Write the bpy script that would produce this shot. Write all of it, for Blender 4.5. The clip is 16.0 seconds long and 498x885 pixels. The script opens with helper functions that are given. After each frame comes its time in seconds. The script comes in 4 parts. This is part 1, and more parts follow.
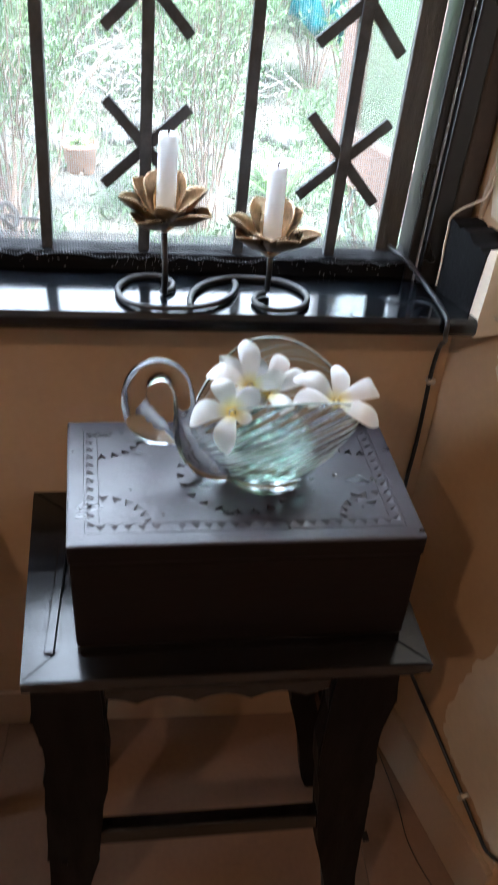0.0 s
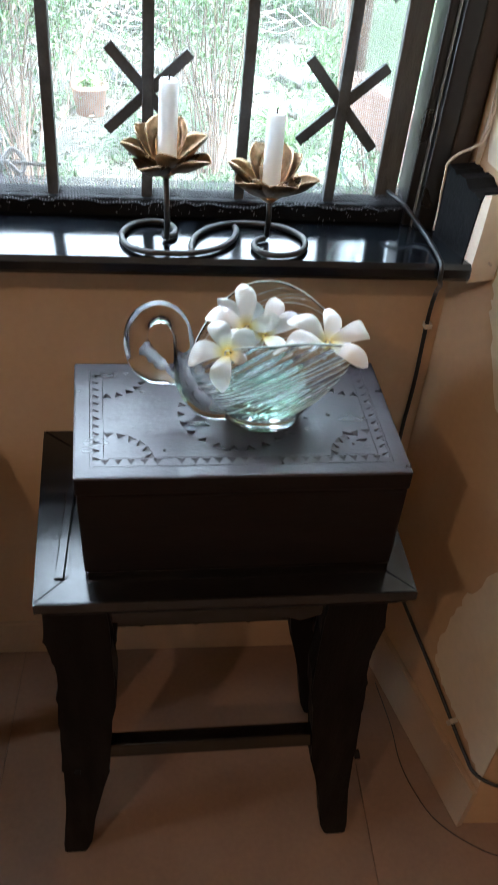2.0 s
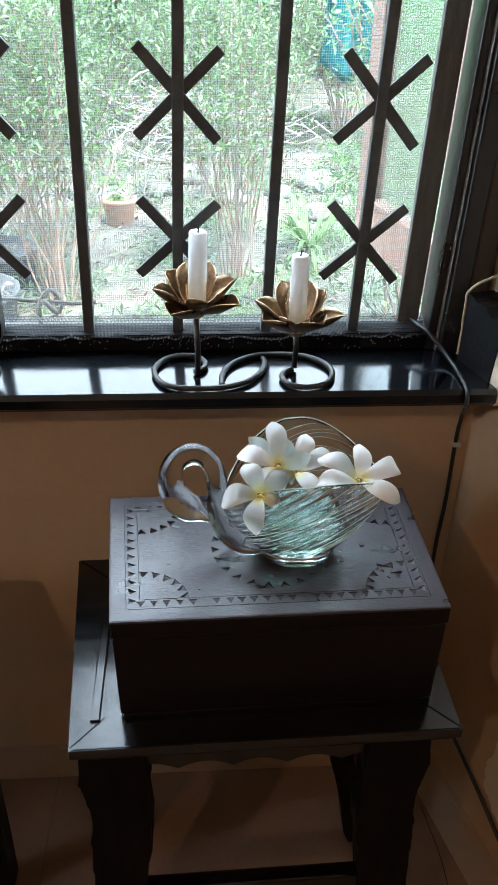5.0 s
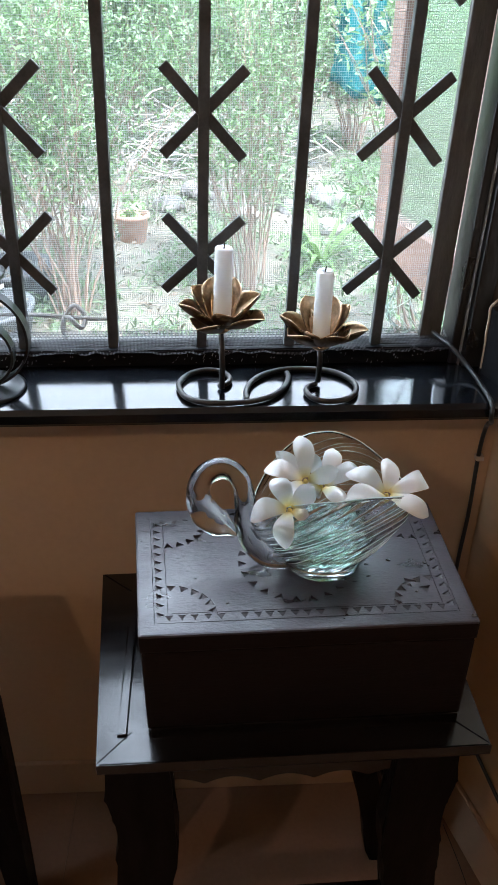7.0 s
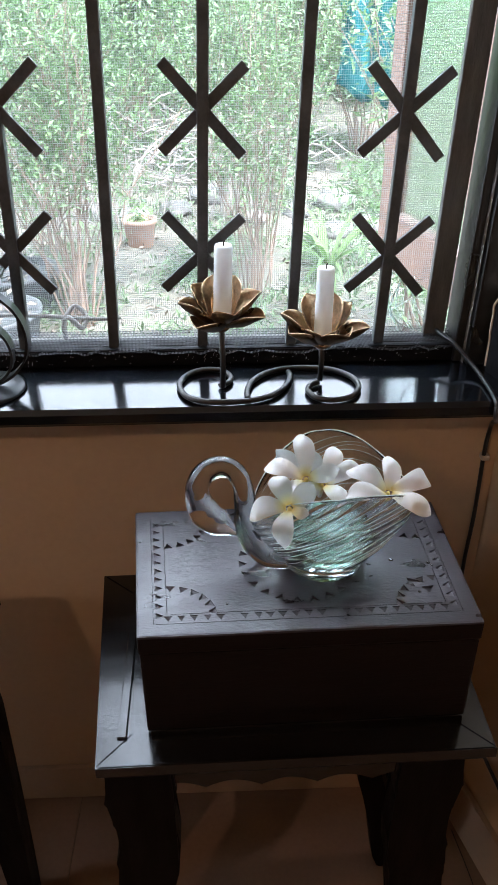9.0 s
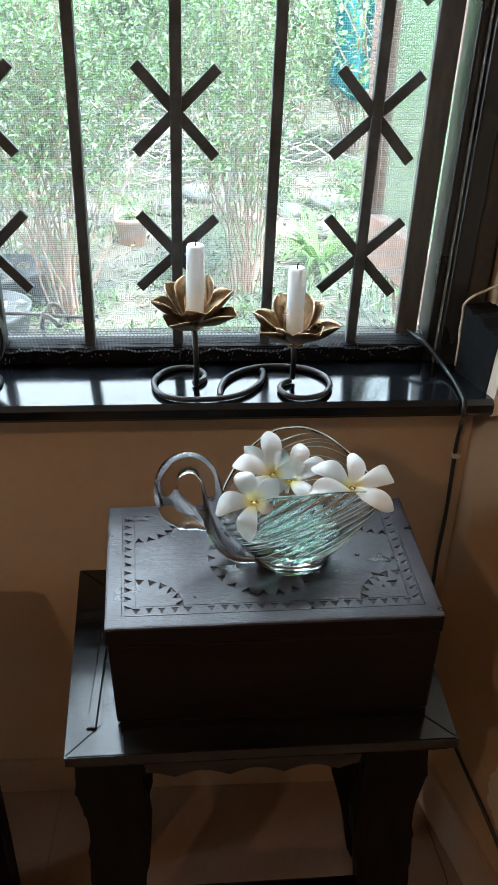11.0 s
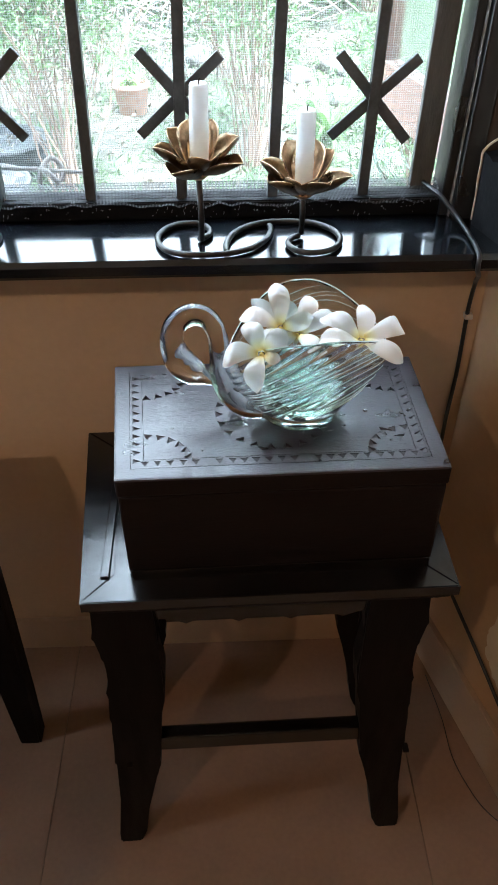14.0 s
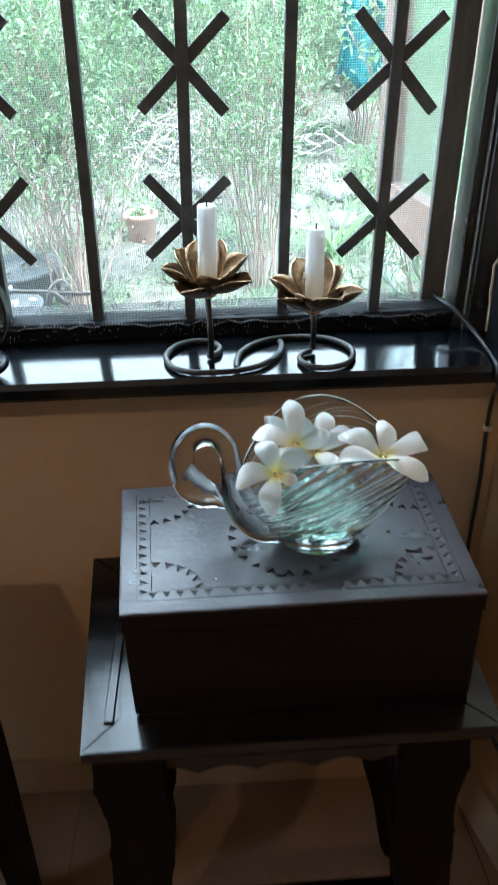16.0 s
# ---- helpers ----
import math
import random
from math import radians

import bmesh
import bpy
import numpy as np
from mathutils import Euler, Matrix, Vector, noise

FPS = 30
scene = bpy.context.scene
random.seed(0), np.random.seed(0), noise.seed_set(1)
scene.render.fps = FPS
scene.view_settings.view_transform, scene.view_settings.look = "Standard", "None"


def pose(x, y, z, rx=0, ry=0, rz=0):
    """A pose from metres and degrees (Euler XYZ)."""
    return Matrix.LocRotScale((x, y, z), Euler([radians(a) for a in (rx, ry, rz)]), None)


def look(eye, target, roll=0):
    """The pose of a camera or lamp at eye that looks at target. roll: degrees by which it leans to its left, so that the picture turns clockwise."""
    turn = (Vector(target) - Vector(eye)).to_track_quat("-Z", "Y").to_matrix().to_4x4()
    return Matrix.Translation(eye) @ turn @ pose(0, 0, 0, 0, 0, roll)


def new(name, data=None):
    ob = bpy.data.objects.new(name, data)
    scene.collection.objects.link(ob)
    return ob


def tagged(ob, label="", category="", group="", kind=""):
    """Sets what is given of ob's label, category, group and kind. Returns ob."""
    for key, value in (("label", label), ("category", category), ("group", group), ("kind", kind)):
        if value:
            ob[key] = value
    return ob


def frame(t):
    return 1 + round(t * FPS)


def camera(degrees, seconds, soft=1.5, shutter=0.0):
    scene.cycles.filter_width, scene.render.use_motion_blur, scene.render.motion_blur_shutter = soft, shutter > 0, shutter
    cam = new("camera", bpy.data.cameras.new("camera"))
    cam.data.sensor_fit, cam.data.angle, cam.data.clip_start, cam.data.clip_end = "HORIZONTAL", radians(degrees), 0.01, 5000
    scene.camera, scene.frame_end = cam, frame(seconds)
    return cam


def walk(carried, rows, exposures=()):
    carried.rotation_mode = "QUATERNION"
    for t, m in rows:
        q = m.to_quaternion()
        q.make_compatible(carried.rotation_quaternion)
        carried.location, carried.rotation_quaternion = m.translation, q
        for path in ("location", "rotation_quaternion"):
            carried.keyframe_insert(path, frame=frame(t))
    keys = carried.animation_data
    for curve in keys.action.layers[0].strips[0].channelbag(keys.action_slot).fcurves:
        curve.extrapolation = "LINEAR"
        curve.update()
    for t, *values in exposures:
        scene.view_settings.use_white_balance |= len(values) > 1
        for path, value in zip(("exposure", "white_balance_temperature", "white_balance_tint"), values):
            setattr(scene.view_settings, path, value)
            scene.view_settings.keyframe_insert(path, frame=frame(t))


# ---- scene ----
cam = camera(37.0, 16.0, shutter=0.4)
PATH = [
    (0, (0.091, -0.857, 1.22), (0.31, 0.771, 0.079), 4.5),
    (0.5, (0.087, -0.888, 1.192), (0.298, 0.649, -0.071), 5.9),
    (1, (0.089, -0.903, 1.207), (0.293, 0.625, -0.067), 5.5),
    (1.5, (0.099, -0.906, 1.211), (0.294, 0.618, -0.069), 5.0),
    (2, (0.104, -0.896, 1.236), (0.287, 0.653, -0.016), 4.2),
    (2.5, (0.108, -0.884, 1.269), (0.285, 0.745, 0.122), 3.0),
    (3, (0.101, -0.883, 1.27), (0.27, 0.758, 0.138), 2.2),
    (3.5, (0.102, -0.882, 1.275), (0.247, 0.772, 0.16), 1.7),
    (6, (0.092, -0.869, 1.283), (0.196, 0.835, 0.241), 0.8),
    (6.5, (0.082, -0.869, 1.275), (0.182, 0.841, 0.242), 0.7),
    (7, (0.082, -0.874, 1.284), (0.164, 0.835, 0.248), 0.4),
    (7.5, (0.082, -0.868, 1.287), (0.143, 0.837, 0.244), -0.0),
    (8, (0.079, -0.863, 1.295), (0.122, 0.835, 0.238), -0.3),
    (8.5, (0.083, -0.865, 1.287), (0.133, 0.841, 0.244), -0.4),
    (9, (0.092, -0.87, 1.274), (0.149, 0.846, 0.249), -0.3),
    (11.3, (0.12, -0.888, 1.28), (0.194, 0.825, 0.251), 0.3),
    (11.5, (0.121, -0.89, 1.262), (0.193, 0.817, 0.223), 0.1),
    (12, (0.117, -0.895, 1.239), (0.194, 0.793, 0.169), -0.0),
    (12.5, (0.112, -0.901, 1.234), (0.168, 0.728, 0.075), -0.8),
    (13, (0.114, -0.9, 1.24), (0.171, 0.696, 0.037), -0.8),
    (13.5, (0.115, -0.894, 1.249), (0.175, 0.685, 0.022), -0.5),
    (14, (0.118, -0.898, 1.247), (0.163, 0.643, -0.026), -0.4),
    (14.5, (0.128, -0.906, 1.255), (0.166, 0.623, -0.034), -0.9),
    (15, (0.13, -0.908, 1.255), (0.169, 0.621, -0.034), -1.3),
    (15.5, (0.126, -0.91, 1.26), (0.165, 0.703, 0.079), -1.5),
    (16, (0.114, -0.853, 1.228), (0.145, 0.861, 0.199), -1.9),
]
walk(cam, [(t, look(eye, target, roll)) for t, eye, target, roll in PATH],
     [(0, 3.1, 5690, 10), (0.5, 3.4, 5690, 10), (1.5, 3.4, 5590, 7), (2.2, 3.05, 5640, 5), (3.0, 2.75, 5740, 7), (6.0, 2.70, 5740, 4), (7.5, 2.62, 5830, 12), (9.0, 2.65, 5880, 12), (11.5, 2.76, 5740, 2),
      (12.3, 3.2, 5640, 4), (14.5, 3.2, 5640, 4), (15.2, 3.15, 5590, 3), (16.0, 2.75, 5440, -1)])

# ---- world, sun, lamp, exposure ----
world = bpy.data.worlds.new("sky")
scene.world = world
world.use_nodes = True
wn = world.node_tree
sky = wn.nodes.new("ShaderNodeTexSky")
sky.sky_type, sky.sun_disc = "NISHITA", False
sky.sun_elevation, sky.sun_rotation = radians(60), radians(153)
cloud = wn.nodes.new("ShaderNodeMix")
cloud.data_type = "RGBA"
cloud.inputs[0].default_value = 0.8
cloud.inputs[7].default_value = (11.4, 12.3, 12.9, 1)
wn.links.new(sky.outputs[0], cloud.inputs[6])
wn.links.new(cloud.outputs[2], wn.nodes["Background"].inputs[0])
wn.nodes["Background"].inputs[1].default_value = 0.185
sun = new("sun", bpy.data.lights.new("sun", "SUN"))
sun.data.energy, sun.data.angle, sun.data.color = 3.8, radians(10), (1, 0.95, 0.88)
sun.matrix_basis = look((3, -6, 11.5), (0, 0, 0))
bulb = new("bulb_light", bpy.data.lights.new("bulb_light", "POINT"))
bulb.data.energy, bulb.data.color, bulb.data.shadow_soft_size = 2.25, (1, 0.66, 0.38), 0.03
bulb.location = (-0.60, -1.5, 1.88)
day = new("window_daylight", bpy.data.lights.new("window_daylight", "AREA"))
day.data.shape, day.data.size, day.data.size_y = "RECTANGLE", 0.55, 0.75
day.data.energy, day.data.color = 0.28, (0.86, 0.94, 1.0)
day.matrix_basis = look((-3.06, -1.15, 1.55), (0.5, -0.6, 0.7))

# ---- materials ----
def mat(name, base, rough=0.5, metal=0.0, var=0.2, scale=12.0, fine=160.0, bump=0.15, stretch=(1, 1, 1), rand=0.0, spec=0.5, coat=0.0, tint=None, rvar=0.12, bdist=0.002):
    m = bpy.data.materials.new(name)
    m.use_nodes = True
    nt = m.node_tree
    b = nt.nodes["Principled BSDF"]
    N, L = nt.nodes.new, nt.links.new
    tc, mp = N("ShaderNodeTexCoord"), N("ShaderNodeMapping")
    mp.inputs["Scale"].default_value = stretch
    L(tc.outputs["Object"], mp.inputs[0])
    n1, n2 = N("ShaderNodeTexNoise"), N("ShaderNodeTexNoise")
    n1.inputs["Scale"].default_value, n2.inputs["Scale"].default_value = scale, fine
    n1.inputs["Detail"].default_value, n2.inputs["Detail"].default_value = 5, 3
    for n in (n1, n2):
        L(mp.outputs[0], n.inputs["Vector"])
    mixn = N("ShaderNodeMath")
    mixn.operation = "MULTIPLY_ADD"
    L(n2.outputs[0], mixn.inputs[0])
    mixn.inputs[1].default_value = 0.4
    L(n1.outputs[0], mixn.inputs[2])
    ramp = N("ShaderNodeValToRGB")
    lo = [max(c * (1 - var), 0) for c in base]
    hi = [min(c * (1 + var), 1) for c in (tint or base)]
    ramp.color_ramp.elements[0].position, ramp.color_ramp.elements[1].position = 0.42, 0.98
    ramp.color_ramp.elements[0].color, ramp.color_ramp.elements[1].color = (*lo, 1), (*hi, 1)
    L(mixn.outputs[0], ramp.inputs[0])
    out = ramp.outputs[0]
    if rand:
        oi, hs, mr = N("ShaderNodeObjectInfo"), N("ShaderNodeHueSaturation"), N("ShaderNodeMapRange")
        mr.inputs[3].default_value, mr.inputs[4].default_value = 1 - rand, 1 + rand
        L(oi.outputs["Random"], mr.inputs[0])
        L(mr.outputs[0], hs.inputs["Value"])
        L(out, hs.inputs["Color"])
        out = hs.outputs[0]
    L(out, b.inputs["Base Color"])
    rr = N("ShaderNodeMapRange")
    rr.inputs[1].default_value, rr.inputs[2].default_value = 0.3, 0.7
    rr.inputs[3].default_value, rr.inputs[4].default_value = max(rough - rvar, 0.02), min(rough + rvar, 1)
    L(n1.outputs[0], rr.inputs[0])
    L(rr.outputs[0], b.inputs["Roughness"])
    b.inputs["Metallic"].default_value = metal
    b.inputs["Specular IOR Level"].default_value = spec
    b.inputs["Coat Weight"].default_value = coat
    b.inputs["Coat Roughness"].default_value = 0.12
    if bump:
        bp = N("ShaderNodeBump")
        bp.inputs["Strength"].default_value, bp.inputs["Distance"].default_value = bump, bdist
        L(mixn.outputs[0], bp.inputs["Height"])
        L(bp.outputs[0], b.inputs["Normal"])
    return m


def glass(name, col, rough=0.0, ior=1.5):
    m = bpy.data.materials.new(name)
    m.use_nodes = True
    b = m.node_tree.nodes["Principled BSDF"]
    b.inputs["Base Color"].default_value = (*col, 1)
    b.inputs["Transmission Weight"].default_value = 1
    b.inputs["Roughness"].default_value, b.inputs["IOR"].default_value = rough, ior
    return m


def leaf_mat(name, a, c, rough=0.5, light=0.35):
    m = bpy.data.materials.new(name)
    m.use_nodes = True
    nt = m.node_tree
    b = nt.nodes["Principled BSDF"]
    g, r, tr, ms = (nt.nodes.new(k) for k in ("ShaderNodeNewGeometry", "ShaderNodeValToRGB", "ShaderNodeBsdfTranslucent", "ShaderNodeMixShader"))
    r.color_ramp.elements[0].color, r.color_ramp.elements[1].color = (*a, 1), (*c, 1)
    nt.links.new(g.outputs["Random Per Island"], r.inputs[0])
    nt.links.new(r.outputs[0], b.inputs["Base Color"])
    nt.links.new(r.outputs[0], tr.inputs[0])
    b.inputs["Roughness"].default_value = rough
    ms.inputs[0].default_value = light
    nt.links.new(b.outputs[0], ms.inputs[1])
    nt.links.new(tr.outputs[0], ms.inputs[2])
    nt.links.new(ms.outputs[0], nt.nodes["Material Output"].inputs[0])
    return m


def petal_mat():
    m = bpy.data.materials.new("petal")
    m.use_nodes = True
    nt = m.node_tree
    b = nt.nodes["Principled BSDF"]
    tc, ln, r, n = (nt.nodes.new(k) for k in ("ShaderNodeTexCoord", "ShaderNodeVectorMath", "ShaderNodeValToRGB", "ShaderNodeTexNoise"))
    ln.operation = "LENGTH"
    nt.links.new(tc.outputs["Object"], ln.inputs[0])
    nt.links.new(ln.outputs["Value"], r.inputs[0])
    e = r.color_ramp.elements
    e[0].position, e[0].color = 0.003, (0.84, 0.66, 0.16, 1)
    e[1].position, e[1].color = 0.0150, (0.87, 0.88, 0.87, 1)
    k = e.new(0.0078)
    k.color = (0.88, 0.84, 0.56, 1)
    nt.links.new(r.outputs[0], b.inputs["Base Color"])
    b.inputs["Roughness"].default_value = 0.5
    b.inputs["Subsurface Weight"].default_value = 0.06
    b.inputs["Subsurface Radius"].default_value = (0.004, 0.004, 0.003)
    n.inputs["Scale"].default_value = 120
    bp = nt.nodes.new("ShaderNodeBump")
    bp.inputs["Strength"].default_value, bp.inputs["Distance"].default_value = 0.12, 0.001
    nt.links.new(n.outputs[0], bp.inputs["Height"])
    nt.links.new(bp.outputs[0], b.inputs["Normal"])
    return m


M_wall = mat("peach_wall_paint", (0.52, 0.345, 0.205), 0.75, var=0.09, scale=3, fine=90, bump=0.12)
M_pale = mat("cream_wall_paint", (0.70, 0.60, 0.47), 0.75, var=0.1, scale=4, fine=90, bump=0.15)
M_plaster = mat("rough_plaster", (0.62, 0.52, 0.40), 0.9, var=0.25, scale=30, fine=200, bump=0.6)
M_ceil = mat("ceiling_paint", (0.75, 0.72, 0.66), 0.85, var=0.05, scale=3)
M_floor = mat("floor_tile", (0.25, 0.152, 0.10), 0.6, var=0.16, scale=6, fine=120, bump=0.05, rand=0.04, spec=0.25)
M_grout = mat("grout", (0.19, 0.12, 0.08), 0.9, var=0.2, scale=40)
M_skirt = mat("skirting", (0.42, 0.29, 0.19), 0.6, var=0.1, scale=8)
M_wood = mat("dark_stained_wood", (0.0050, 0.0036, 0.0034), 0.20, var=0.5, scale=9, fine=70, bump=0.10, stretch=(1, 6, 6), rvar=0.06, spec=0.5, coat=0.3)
# darker, duller copy of the stain; carries the shade low on the stool
M_woodz = mat("darker_stained_wood_upright", (0.0032, 0.0024, 0.0022), 0.5, var=0.5, scale=9, fine=70, bump=0.4, stretch=(6, 6, 1), spec=0.12)
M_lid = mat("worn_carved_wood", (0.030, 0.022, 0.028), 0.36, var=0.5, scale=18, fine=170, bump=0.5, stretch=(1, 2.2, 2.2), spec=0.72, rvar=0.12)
M_boxbody = mat("shaded_brown_wood", (0.008, 0.0045, 0.004), 0.55, var=0.5, scale=10, fine=80, bump=0.3, stretch=(1, 5, 5), spec=0.18)
M_black = mat("black_gloss_paint", (0.005, 0.006, 0.008), 0.12, var=0.3, scale=7, fine=60, bump=0.09, rvar=0.05, spec=0.55)
M_tar = mat("rough_black_paint", (0.006, 0.006, 0.007), 0.6, var=0.4, scale=40, fine=160, bump=0.6, spec=0.12)
M_frame = mat("black_window_paint", (0.014, 0.013, 0.013), 0.35, var=0.5, scale=14, fine=90, bump=0.3)
M_casing = mat("brown_casing_paint", (0.045, 0.030, 0.022), 0.5, var=0.4, scale=14, bump=0.3)
# base grey is lifted to hold the flare that veils the bars
M_iron = mat("grille_iron", (0.075, 0.080, 0.084), 0.55, var=0.4, scale=40, fine=300, bump=0.3, spec=0.3)
M_plank = mat("weathered_plank", (0.10, 0.098, 0.094), 0.8, var=0.4, scale=20, fine=140, bump=0.5, stretch=(5, 5, 1))
M_sash = mat("faded_sash_wood", (0.22, 0.14, 0.11), 0.75, var=0.25, scale=12, fine=100, bump=0.3, stretch=(5, 5, 1))
M_net = leaf_mat("net_thread", (0.34, 0.35, 0.36), (0.42, 0.43, 0.44), 0.7, 0.22)
M_dust = mat("rail_dust", (0.27, 0.27, 0.275), 0.9, var=0.4, scale=60, bump=0)
M_fold = mat("dark_net_fold", (0.03, 0.03, 0.033), 0.7, var=0.4, scale=30, bump=0)
M_brass = mat("tarnished_brass", (0.20, 0.125, 0.065), 0.33, metal=0.95, var=0.5, scale=45, fine=260, bump=0.3, tint=(0.60, 0.44, 0.28), rvar=0.15)
M_brassdark = mat("shaded_brass", (0.035, 0.023, 0.014), 0.34, metal=0.9, var=0.5, scale=45, fine=260, bump=0.3, tint=(0.15, 0.10, 0.055), rvar=0.12)
M_rod = mat("dull_iron_rod", (0.055, 0.052, 0.05), 0.42, metal=0.85, var=0.35, scale=60, bump=0.2)
M_blackmetal = mat("black_metal", (0.02, 0.021, 0.023), 0.35, metal=0.4, var=0.3, scale=30, bump=0.15)
M_wax = mat("white_wax", (0.80, 0.85, 0.89), 0.45, var=0.05, scale=30, fine=150, bump=0.15)
wax = M_wax.node_tree.nodes["Principled BSDF"]
wax.inputs["Subsurface Weight"].default_value, wax.inputs["Subsurface Scale"].default_value = 0.9, 0.02
wax.inputs["Subsurface Radius"].default_value = (1, 1, 1)
M_litedge = leaf_mat("pale_lit_edge", (0.80, 0.88, 0.86), (0.86, 0.93, 0.91), 0.15, 0.6)
M_wick = mat("burnt_wick", (0.02, 0.018, 0.016), 0.9, bump=0)
M_cable = mat("black_cable", (0.012, 0.012, 0.013), 0.4, var=0.2, scale=30, bump=0.1)
M_clip = mat("white_plastic", (0.5, 0.44, 0.37), 0.5, var=0.1)
M_glass = glass("clear_glass", (0.97, 0.995, 0.985))
M_green = glass("green_glass", (0.43, 0.68, 0.56))
M_drop = glass("water", (0.97, 0.99, 1.0), ior=1.33)
M_pane = glass("window_pane", (0.84, 0.92, 0.90), 0.16)
M_petal = petal_mat()
M_soil = mat("garden_soil", (0.095, 0.09, 0.072), 0.95, var=0.45, scale=2.2, fine=40, bump=0.8, bdist=0.02)
M_conc = mat("outer_concrete", (0.14, 0.137, 0.13), 0.9, var=0.2, scale=15, bump=0.4)
M_terra = mat("terracotta", (0.34, 0.22, 0.17), 0.85, var=0.25, scale=15, bump=0.3)
M_tub = mat("black_tub", (0.05, 0.055, 0.06), 0.6, var=0.3, scale=15)
M_stone = mat("garden_stone", (0.13, 0.125, 0.12), 0.9, var=0.3, scale=8, fine=60, bump=0.6, bdist=0.01, rand=0.2)
M_bark = mat("twig_bark", (0.17, 0.125, 0.10), 0.9, var=0.35, scale=20, bump=0.4)
M_dry = mat("dry_twig", (0.20, 0.18, 0.165), 0.9, var=0.3, scale=20)
M_tarp = mat("teal_tarp", (0.008, 0.15, 0.17), 0.5, var=0.25, scale=6, bump=0.4, bdist=0.02)
M_leaf = leaf_mat("shrub_leaf", (0.07, 0.125, 0.055), (0.15, 0.245, 0.105))
M_leaf2 = leaf_mat("far_leaf", (0.075, 0.125, 0.07), (0.19, 0.275, 0.15))
M_broad = leaf_mat("broad_leaf", (0.045, 0.095, 0.03), (0.11, 0.18, 0.06), 0.7)
M_grass = leaf_mat("weed_leaf", (0.065, 0.11, 0.055), (0.13, 0.19, 0.10))
M_litter = leaf_mat("leaf_litter", (0.10, 0.08, 0.06), (0.20, 0.18, 0.15), 0.8, 0.1)
M_backdrop = mat("far_hedge", (0.10, 0.18, 0.07), 0.9, var=0.6, scale=3, fine=25, bump=0)

# ---- mesh helpers ----
def part(name, bm, material, parent=None, label="", smooth=False):
    bmesh.ops.recalc_face_normals(bm, faces=bm.faces[:])
    me = bpy.data.meshes.new(name)
    bm.to_mesh(me)
    bm.free()
    me.materials.append(material)
    if smooth:
        me.polygons.foreach_set("use_smooth", [True] * len(me.polygons))
    ob = new(name, me)
    if parent:
        ob.parent = parent
    if label:
        ob["label"] = label
    return ob


def raw(name, verts, faces, material, parent=None, label="", smooth=False):
    me = bpy.data.meshes.new(name)
    me.from_pydata(verts, [], faces)
    me.materials.append(material)
    if smooth:
        me.polygons.foreach_set("use_smooth", [True] * len(me.polygons))
    ob = new(name, me)
    if parent:
        ob.parent = parent
    if label:
        ob["label"] = label
    return ob


def thing(name, m, label, category, group="", kind=""):
    ob = tagged(new(name), label, category, group, kind)
    ob.matrix_basis = m
    return ob


def box(x0, x1, y0, y1, z0, z1, bevel=0.0, bm=None, m=None):
    bm = bm or bmesh.new()
    g = bmesh.ops.create_cube(bm, size=1)
    bmesh.ops.scale(bm, vec=(x1 - x0, y1 - y0, z1 - z0), verts=g["verts"])
    bmesh.ops.translate(bm, vec=((x0 + x1) / 2, (y0 + y1) / 2, (z0 + z1) / 2), verts=g["verts"])
    if bevel:
        es = list({e for v in g["verts"] for e in v.link_edges})
        r = bmesh.ops.bevel(bm, geom=es, offset=bevel, segments=2, affect="EDGES", profile=0.6)
        vs = list({v for f in r["faces"] for v in f.verts})
    if m is not None:
        bmesh.ops.transform(bm, matrix=m, verts=bm.verts[:])
    return bm


def prism(outline, axis, a, b, bevel=0.0):
    """A flat outline in the plane across axis, given thickness from a to b."""
    bm = bmesh.new()
    def put(u, v, w):
        return {"x": (w, u, v), "y": (u, w, v), "z": (u, v, w)}[axis]
    lo = [bm.verts.new(put(u, v, a)) for u, v in outline]
    hi = [bm.verts.new(put(u, v, b)) for u, v in outline]
    f1, f2 = bm.faces.new(lo), bm.faces.new(hi)
    n = len(outline)
    for i in range(n):
        bm.faces.new((lo[i], lo[(i + 1) % n], hi[(i + 1) % n], hi[i]))
    if bevel:
        bmesh.ops.bevel(bm, geom=[e for f in (f1, f2) for e in f.edges], offset=bevel, segments=2, affect="EDGES")
    return bm


def smooth_line(pts, k=6):
    """Catmull-Rom through the points."""
    P = [Vector(p) for p in pts]
    P = [2 * P[0] - P[1]] + P + [2 * P[-1] - P[-2]]
    out = []
    for i in range(1, len(P) - 2):
        for j in range(k):
            t = j / k
            a, b, c, d = P[i - 1], P[i], P[i + 1], P[i + 2]
            out.append(0.5 * (2 * b + (c - a) * t + (2 * a - 5 * b + 4 * c - d) * t * t + (3 * b - a - 3 * c + d) * t ** 3))
    return out + [P[-2]]


